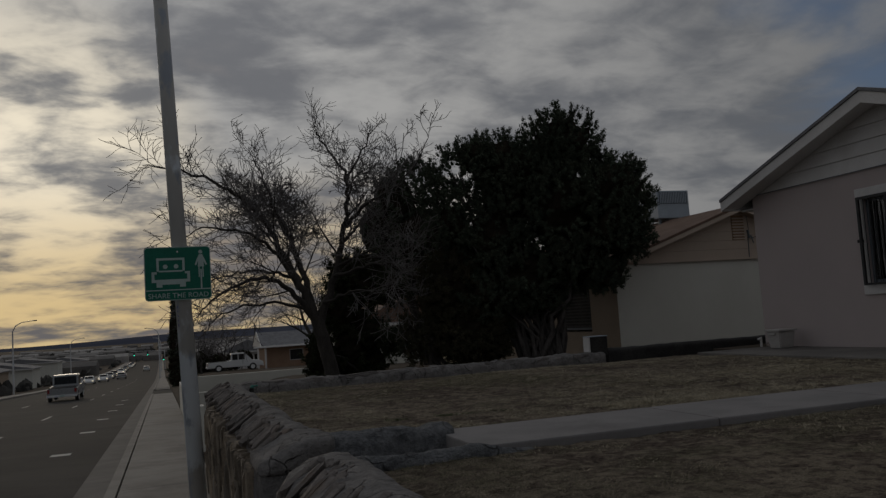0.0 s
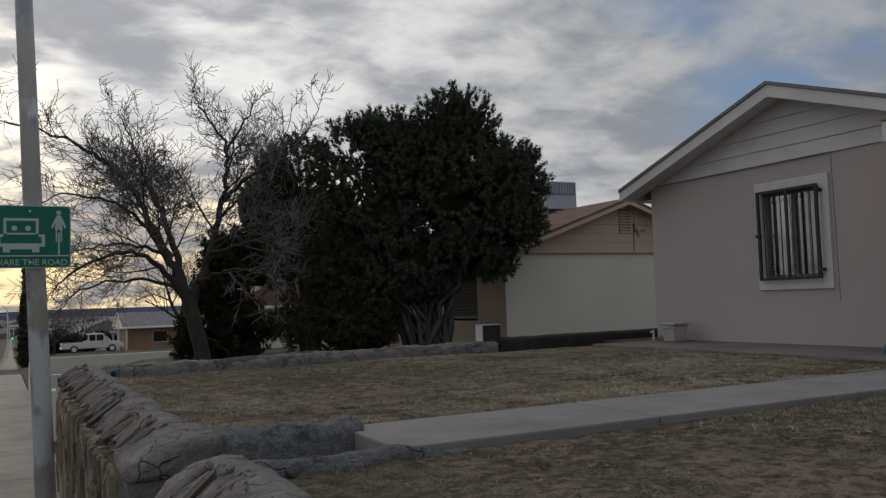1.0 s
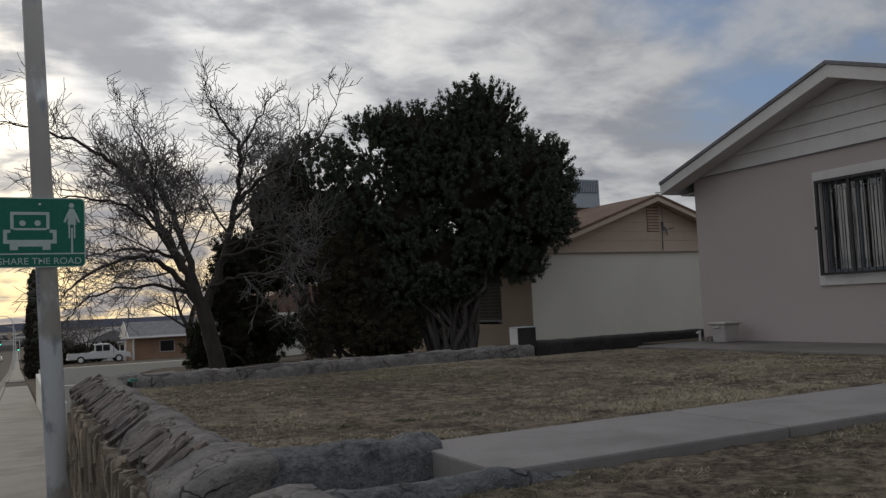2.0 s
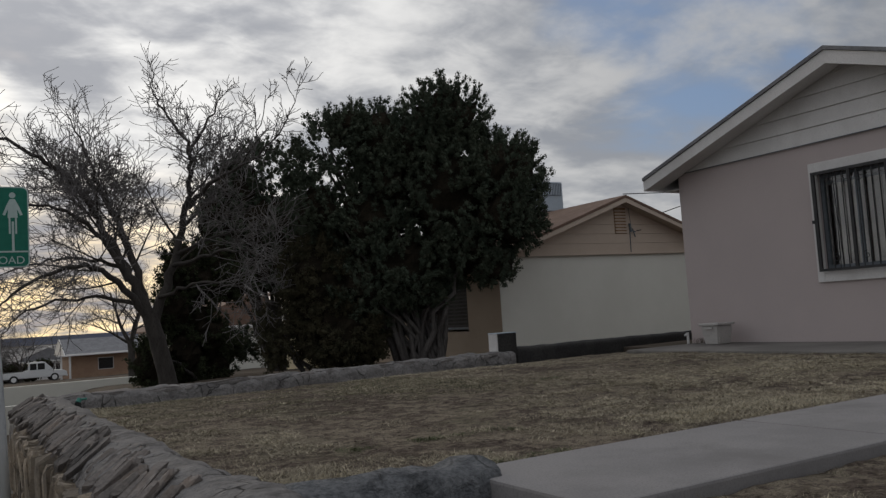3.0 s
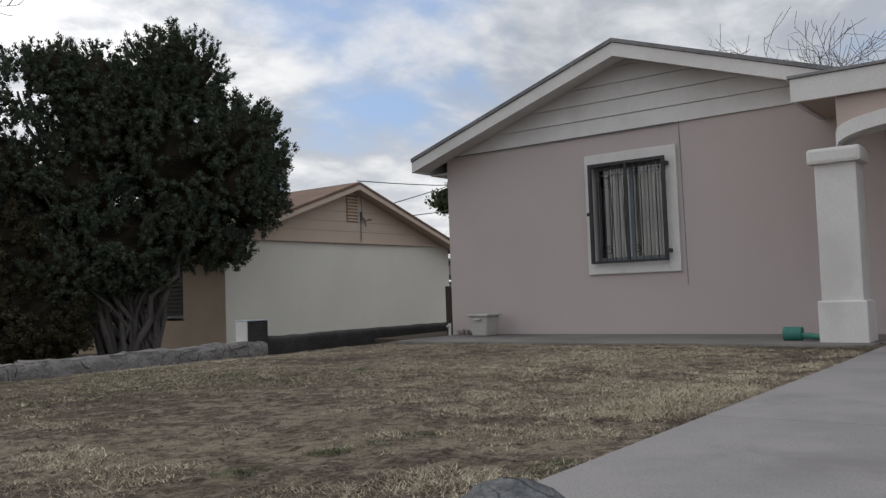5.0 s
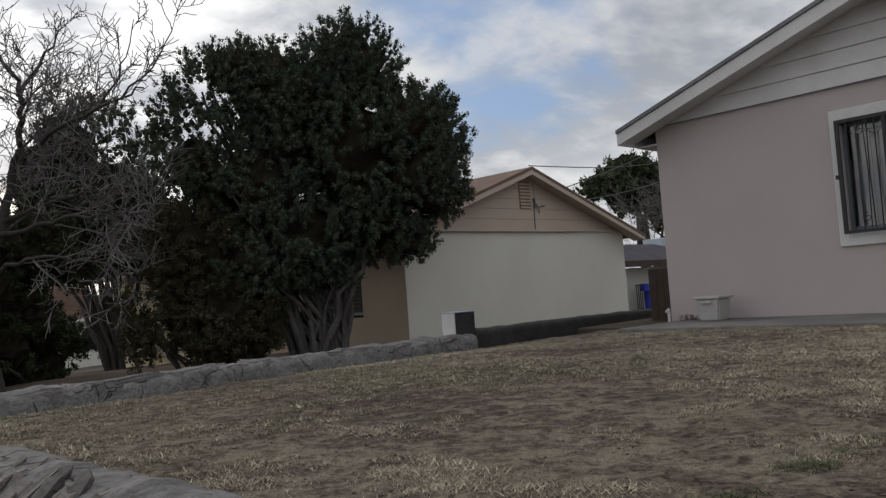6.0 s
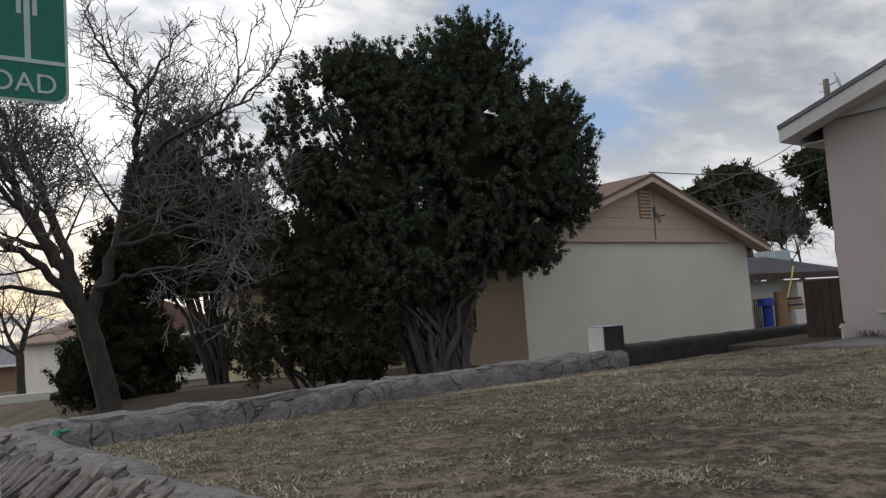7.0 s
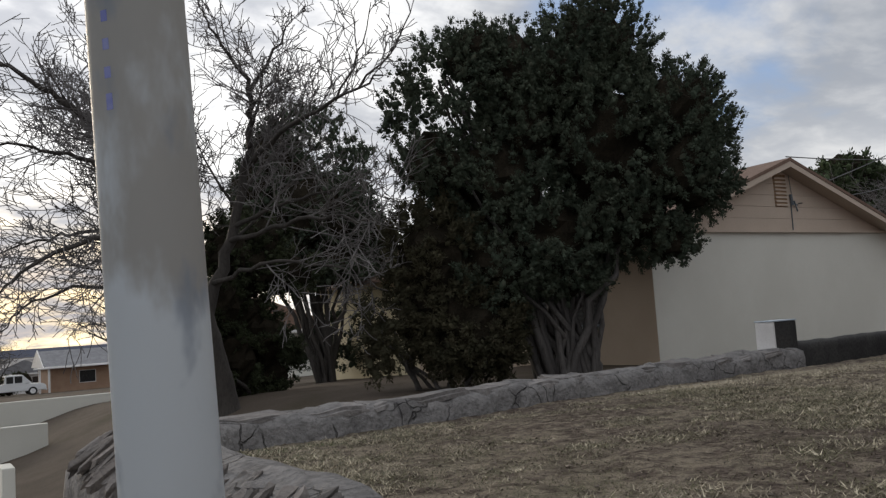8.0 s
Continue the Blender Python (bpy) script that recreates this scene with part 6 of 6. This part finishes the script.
# utility pole behind the houses
def utility_pole(x, y, z, h):
    p = tagged(empty("utility_pole", x, y, z), "weathered grey wooden utility pole with a fuse holder", "utility pole")
    part("pole", rod(bmesh.new(), (0, 0, -0.3), (0, 0, h), 0.16, 0.125, 18), M_OLDPOLE, p).data.shade_smooth()
    for dz in (-0.18, -0.52):
        part("step_peg", rod(bmesh.new(), (-0.05, 0.10, h + dz), (-0.13, 0.27, h + dz + 0.03), 0.012, n=6), M_IRON, p)
    bracket = part("bracket", rod(bmesh.new(), (0.04, -0.08, h - 0.30), (0.20, -0.40, h - 0.14), 0.022, n=8), M_IRON, p)
    part("brace", rod(bmesh.new(), (0.04, -0.08, h - 0.66), (0.15, -0.30, h - 0.72), 0.02, n=8), M_IRON, p)
    bm = bmesh.new()
    rod(bm, (0.245, -0.49, h - 0.40), (0.17, -0.34, h + 0.13), 0.05, 0.042, 12)
    for k in range(5):
        f = 0.15 + 0.16 * k
        q = Vector((0.245, -0.49, h - 0.40)).lerp(Vector((0.17, -0.34, h + 0.13)), f)
        rod(bm, q, q + Vector((-0.004, 0.008, 0.028)), 0.072, 0.06, 12)
    fuse = part("fuse_holder", bm, M_GALV, p, "grey porcelain fuse holder")
    part("terminal", rod(bmesh.new(), (0.17, -0.34, h + 0.13), (0.16, -0.33, h + 0.24), 0.02, n=8), M_IRON, fuse)
    part("lead", rod(bmesh.new(), (0.16, -0.33, h + 0.2), (0.27, -0.52, h - 0.22), 0.008, n=6), M_IRON, fuse)


utility_pole(35.0, 23.7, 0.6, 9.7)

# wires over the back yard
for a, b in (((13.35, 16.9, 3.86), (27.0, 20.2, 5.7)), ((14.6, 17.0, 3.45), (27.0, 19.6, 7.1)), ((13.87, 17.1, 3.05), (27.0, 20.2, 5.35))):
    V, F = [], []
    tube(V, F, [Vector(a).lerp(Vector(b), i / 10) - Vector((0, 0, 0.25 * math.sin(math.pi * i / 10))) for i in range(11)], [0.011] * 11, 4)
    tagged(raw("overhead_wire", V, F, M_IRON), "thin black overhead wire", "wire", "overhead wires")

# distant mesa and town
def mesa(name, dist, a0, a1, h, seed):
    V, F = [], []
    n = 120
    for i in range(n + 1):
        a = radians(a0 + (a1 - a0) * i / n)
        hh = h + 12 * (0.10 * noise.noise((i * 0.03, seed, 0)) + 0.03 * noise.noise((i * 0.15, seed, 0)))
        for k, (dd, zz) in enumerate(((0, -16), (dist * 0.22, hh - 3), (dist * 0.30, hh), (dist * 0.6, hh + 0.2))):
            V.append((math.sin(a) * (dist + dd), math.cos(a) * (dist + dd), zz + (0 if k == 0 else 15 * smooth(radians(-9), radians(3), a))))
    for i in range(n):
        for k in range(3):
            F.append((4 * i + k, 4 * i + 4 + k, 4 * i + 5 + k, 4 * i + 1 + k))
    return tagged(raw(name, V, F, M_HILL, smooth=True), "flat-topped blue-grey mesa on the horizon", "hill", kind="structure")


mesa("backdrop_mesa", 1900, -75, 75, -5.0, 2.0)


# tree colours greyed and lightened to paint in the distance haze
M_FARWOOD = material("far_tree_haze", ((0.050, 0.052, 0.050), (0.085, 0.080, 0.074), (0.10, 0.09, 0.08)), 0.05, 0.95, 2.0, 0.0, island=0.5, spec=0.05)


def far_town(seed):
    """Small dark tree clumps and roofs down the valley."""
    rng = np.random.default_rng(seed)
    V, F = [], []
    for k in range(3400):
        y = 105 + 900 * rng.uniform(0, 1) ** 1.6
        x = rng.uniform(-0.75, 0.6) * y
        if -17.5 < x < 3.5 and y < 425 or (x > 0 and y < 150):
            continue
        z = ground_z(x, y)
        r = rng.uniform(0.35, 1.0) * (1 + y / 900)
        o = len(V)
        n = 7
        for j in range(3):
            for i in range(n):
                a = 2 * math.pi * i / n
                q = r * (0.9, 1.05, 0.4)[j] * rng.uniform(0.55, 1.3)
                V.append((x + q * math.cos(a), y + q * math.sin(a), z - 0.3 + r * (0.2, 0.9, 1.7)[j] * rng.uniform(0.75, 1.2)))
        for j in range(2):
            for i in range(n):
                F.append((o + j * n + i, o + j * n + (i + 1) % n, o + (j + 1) * n + (i + 1) % n, o + (j + 1) * n + i))
        F.append(tuple(o + 2 * n + i for i in range(n)))
    return tagged(raw("far_woods", V, F, M_FARWOOD), "dark scattered trees down the valley", "woods", kind="stuff")


far_town(4)


def far_roofs(seed):
    """Low pale houses scattered down the valley, too far off to tell their parts."""
    rng = np.random.default_rng(seed)
    V, F = [], []
    for k in range(420):
        y = 240 + 900 * rng.uniform(0, 1) ** 1.3
        x = rng.uniform(-0.55, 0.35) * y
        if -22 < x < 6 and y < 440:
            continue
        z, w, d, h = ground_z(x, y) - 0.5, rng.uniform(4, 9), rng.uniform(4, 7), rng.uniform(2.6, 3.6)
        o = len(V)
        for zz, g in ((z, 1.0), (z + h, 1.0)):
            V += [(x - w * g, y - d, zz), (x + w * g, y - d, zz), (x + w * g, y + d, zz), (x - w * g, y + d, zz)]
        V += [(x - w, y, z + h + 1.3), (x + w, y, z + h + 1.3)]
        F += [(o, o + 1, o + 5, o + 4), (o + 1, o + 2, o + 6, o + 5), (o + 2, o + 3, o + 7, o + 6), (o + 3, o, o + 4, o + 7), (o + 4, o + 5, o + 9, o + 8), (o + 6, o + 7, o + 8, o + 9), (o + 5, o + 6, o + 9), (o + 7, o + 4, o + 8)]
    return tagged(raw("far_houses", V, F, M_FARHOUSE), "small pale houses down the valley", "houses", kind="stuff")


M_FARHOUSE = material("far_house_walls", ((0.26, 0.25, 0.24), (0.34, 0.32, 0.30), (0.20, 0.19, 0.19)), 0.05, 0.95, 0.6, 0.0, island=0.5, spec=0.05)
far_roofs(7)


def traffic_signal(x, y, z):
    s = tagged(empty("traffic_signal", x, y, z), "grey traffic signal mast with green lights", "traffic light")
    part("pole", rod(bmesh.new(), (0, 0, -0.2), (0, 0, 5.6), 0.12, 0.09, 10), M_GALV, s)
    part("mast_arm", rod(bmesh.new(), (0, 0, 5.4), (-9.0, 0, 5.7), 0.09, 0.06, 8), M_GALV, s)
    for dx, dz in ((-8.2, 4.9), (-4.6, 4.9), (-0.3, 3.2)):
        hd = part("signal_head", boxed(dx - 0.2, dx + 0.2, -0.15, 0.15, dz - 0.55, dz + 0.55, 0.03), M_IRON, s)
        part("green_lens", rod(bmesh.new(), (dx, -0.19, dz - 0.36), (dx, -0.151, dz - 0.36), 0.16, n=14), M_SIGNAL, hd)
        part("dark_lens", rod(bmesh.new(), (dx, -0.19, dz), (dx, -0.151, dz), 0.13, n=14), M_DGLASS, hd)


traffic_signal(0.9, 255, street_z(255))
for k in range(9):
    yy = 175 + 24 * k
    vehicle("car", -10.6 - 0.25 * (k % 3), yy, street_z(yy) - 0.15, 180, (M_CAR, M_CARG, M_CARD)[k % 3], ("white", "silver", "dark")[k % 3] + " car coming up the road with its headlights on", "car", True)

# ================= stones of the walls =================


def stone_mesh(name, lx, ly, lz, seed, mat):
    """A rough slab of stone: a cube cut finer, knocked out of shape."""
    r = random.Random(seed)
    bm = bmesh.new()
    bmesh.ops.create_cube(bm, size=1)
    bmesh.ops.bevel(bm, geom=list(bm.edges), offset=0.12, segments=1, affect="EDGES")
    for v in bm.verts:
        v.co = Vector((v.co.x * lx, v.co.y * ly, v.co.z * lz)) + Vector((r.uniform(-0.10, 0.10) * lx, r.uniform(-0.16, 0.16) * ly, r.uniform(-0.12, 0.12) * lz))
    bmesh.ops.recalc_face_normals(bm, faces=bm.faces)
    me = bpy.data.meshes.new(name)
    bm.to_mesh(me)
    bm.free()
    me.materials.append(mat)
    return me


FACE = [stone_mesh("stone", 0.10, 0.05, 0.30, 60 + i, M_FLAG) for i in range(9)]
CAP = [stone_mesh("cap_stone", 0.38, 0.023, 0.052, 80 + i, M_CAPSTONE) for i in range(14)]


def face_stones(wall, y0, y1, seed, most):
    r = random.Random(seed)
    n = 0
    y = y0
    while y < y1 and n < most:
        step = r.uniform(0.034, 0.062)
        z = street_z(y) + r.uniform(0.0, 0.08)
        while z < 0.66 and n < most:
            h = min(r.uniform(0.24, 0.52), 0.69 - z)
            if h < 0.06:
                break
            ob = new("stone", r.choice(FACE))
            ob.parent = wall
            ob.matrix_basis = Matrix.LocRotScale((0.655 + r.uniform(-0.03, 0.012), y + step / 2, z + h / 2), Euler((r.gauss(0, 0.06), r.gauss(0, 0.04), r.gauss(0, 0.16))), (r.uniform(0.7, 1.3), step / 0.05 * 0.98, h / 0.30))
            z += h * 0.98
            n += 1
        y += step


def cap_stones(wall, y0, y1, seed):
    r = random.Random(seed)
    y = y0
    while y < y1:
        ob = new("cap_stone", r.choice(CAP))
        ob.parent = wall
        s = r.uniform(0.35, 0.78)
        ob.matrix_basis = Matrix.LocRotScale((0.80 + r.uniform(-0.06, 0.07), y, 0.789 + r.uniform(-0.012, 0.006)), Euler((r.uniform(0.30, 0.62), -0.50 + r.gauss(0, 0.05), 0.45 + r.gauss(0, 0.10))), (s, r.uniform(0.6, 1.6), r.uniform(0.8, 1.2)))
        y += r.uniform(0.018, 0.036)


face_stones(wall_n, 6.03, 12.4, 2, 290)
cap_stones(wall_n, 6.12, 12.3, 3)
cap_stones(wall_s, 1.2, 4.85, 4)
face_stones(wall_s, 3.4, 4.95, 5, 60)


def flat_stones(wall, pts, width, top, seed):
    """Irregular flags bedded on a low wall along a line."""
    r = random.Random(seed)
    for (ax, ay), (bx, by) in zip(pts, pts[1:]):
        L = math.hypot(bx - ax, by - ay)
        tx, ty = (bx - ax) / L, (by - ay) / L
        d = 0.05
        while d < L - 0.1:
            l = min(r.uniform(0.28, 0.62), L - d)
            bm = bmesh.new()
            out = []
            for k in range(9):
                a = 2 * math.pi * k / 9
                c, s = math.cos(a), math.sin(a)
                q = (abs(c) ** 4 + abs(s) ** 4) ** -0.25 * r.uniform(0.90, 1.0)
                out.append((c * q * l * 0.49, s * q * width * 0.5))
            prism(bm, out, "z", -0.05, r.uniform(-0.004, 0.006))
            bmesh.ops.bevel(bm, geom=[e for e in bm.edges if e.verts[0].co.z > -0.01 and e.verts[1].co.z > -0.01], offset=0.02, segments=2, affect="EDGES")
            bmesh.ops.triangulate(bm, faces=[f for f in bm.faces if len(f.verts) > 4])
            roughen(bm, 0.026, 8, seed + d)
            ob = part("flag", bm, M_COPING, wall)
            ob.matrix_basis = pose(ax + tx * (d + l / 2), ay + ty * (d + l / 2), top + r.uniform(-0.006, 0.006), r.gauss(0, 1.0), r.gauss(0, 0.8), math.degrees(math.atan2(ty, tx)) + r.gauss(0, 3))
            d += l * 0.96


M_COPING = material("coping_flag", ((0.17, 0.158, 0.152), (0.225, 0.21, 0.203), (0.11, 0.103, 0.10)), 7, 0.95, 20, 1.0, 0.05, obj=0.16, stain=(0.095, 0.089, 0.088), spec=0.12)
flat_stones(wall_yard, [(0.95, 12.35), (2.5, 12.45), (4.5, 12.62), (6.95, 12.75)], 0.38, 0.834, 7)


def sprinkler(x, y, z, label, mat):
    s = tagged(empty("lawn_sprinkler", x, y, z), label, "sprinkler")
    part("stake", rod(bmesh.new(), (0, 0, -0.05), (0, 0, 0.06), 0.012, 0.01), M_RUBBER, s)
    part("body", rod(bmesh.new(), (0, 0, 0.02), (0, 0, 0.075), 0.034, 0.028, 14), M_RUBBER, s)
    part("head", rod(bmesh.new(), (0.0, 0, 0.073), (0.02, 0.015, 0.108), 0.028, 0.024, 14), mat, s)
    part("nozzle", rod(bmesh.new(), (0.02, 0.012, 0.098), (0.085, 0.0, 0.104), 0.012, 0.010), mat, s)


sprinkler(1.24, 11.98, 0.71, "small green and black lawn sprinkler", M_TEAL)
hose = tagged(empty("hose_reel", 8.15, 6.70, 0.80), "teal plastic hose reel lying by the column", "hose reel")
part("drum", rod(bmesh.new(), (0, -0.08, 0.06), (0, 0.08, 0.06), 0.065, n=18), M_TEAL, hose)
part("arm", rod(bmesh.new(), (-0.02, -0.06, 0.05), (-0.05, -0.28, 0.03), 0.03, 0.024, 10), M_TEAL, hose)
part("foot", boxed(-0.05, 0.02, -0.34, -0.27, -0.02, 0.05, 0.01), M_RUBBER, hose)


def dry_weed(x, y, z, seed):
    r = random.Random(seed)
    V, F = [], []
    for k in range(26):
        a, h = r.uniform(0, 6.28), r.uniform(0.03, 0.075)
        o = Vector((r.gauss(0, 0.05), r.gauss(0, 0.07), 0))
        tip = o + Vector((math.cos(a) * h * 0.7, math.sin(a) * h * 0.7, h))
        tube(V, F, [o, o.lerp(tip, 0.5) + Vector((0, 0, 0.02)), tip], [0.003, 0.0025, 0.0015], 3)
    w = tagged(empty("dry_weed", x, y, z), "dry brown weed against the foot of the wall", "weed")
    tagged(raw("stalk_clump", V, F, M_LITTER, w), kind="stuff")


dry_weed(9.02, 11.05, 0.80, 1)
dry_weed(8.98, 10.95, 0.80, 3)
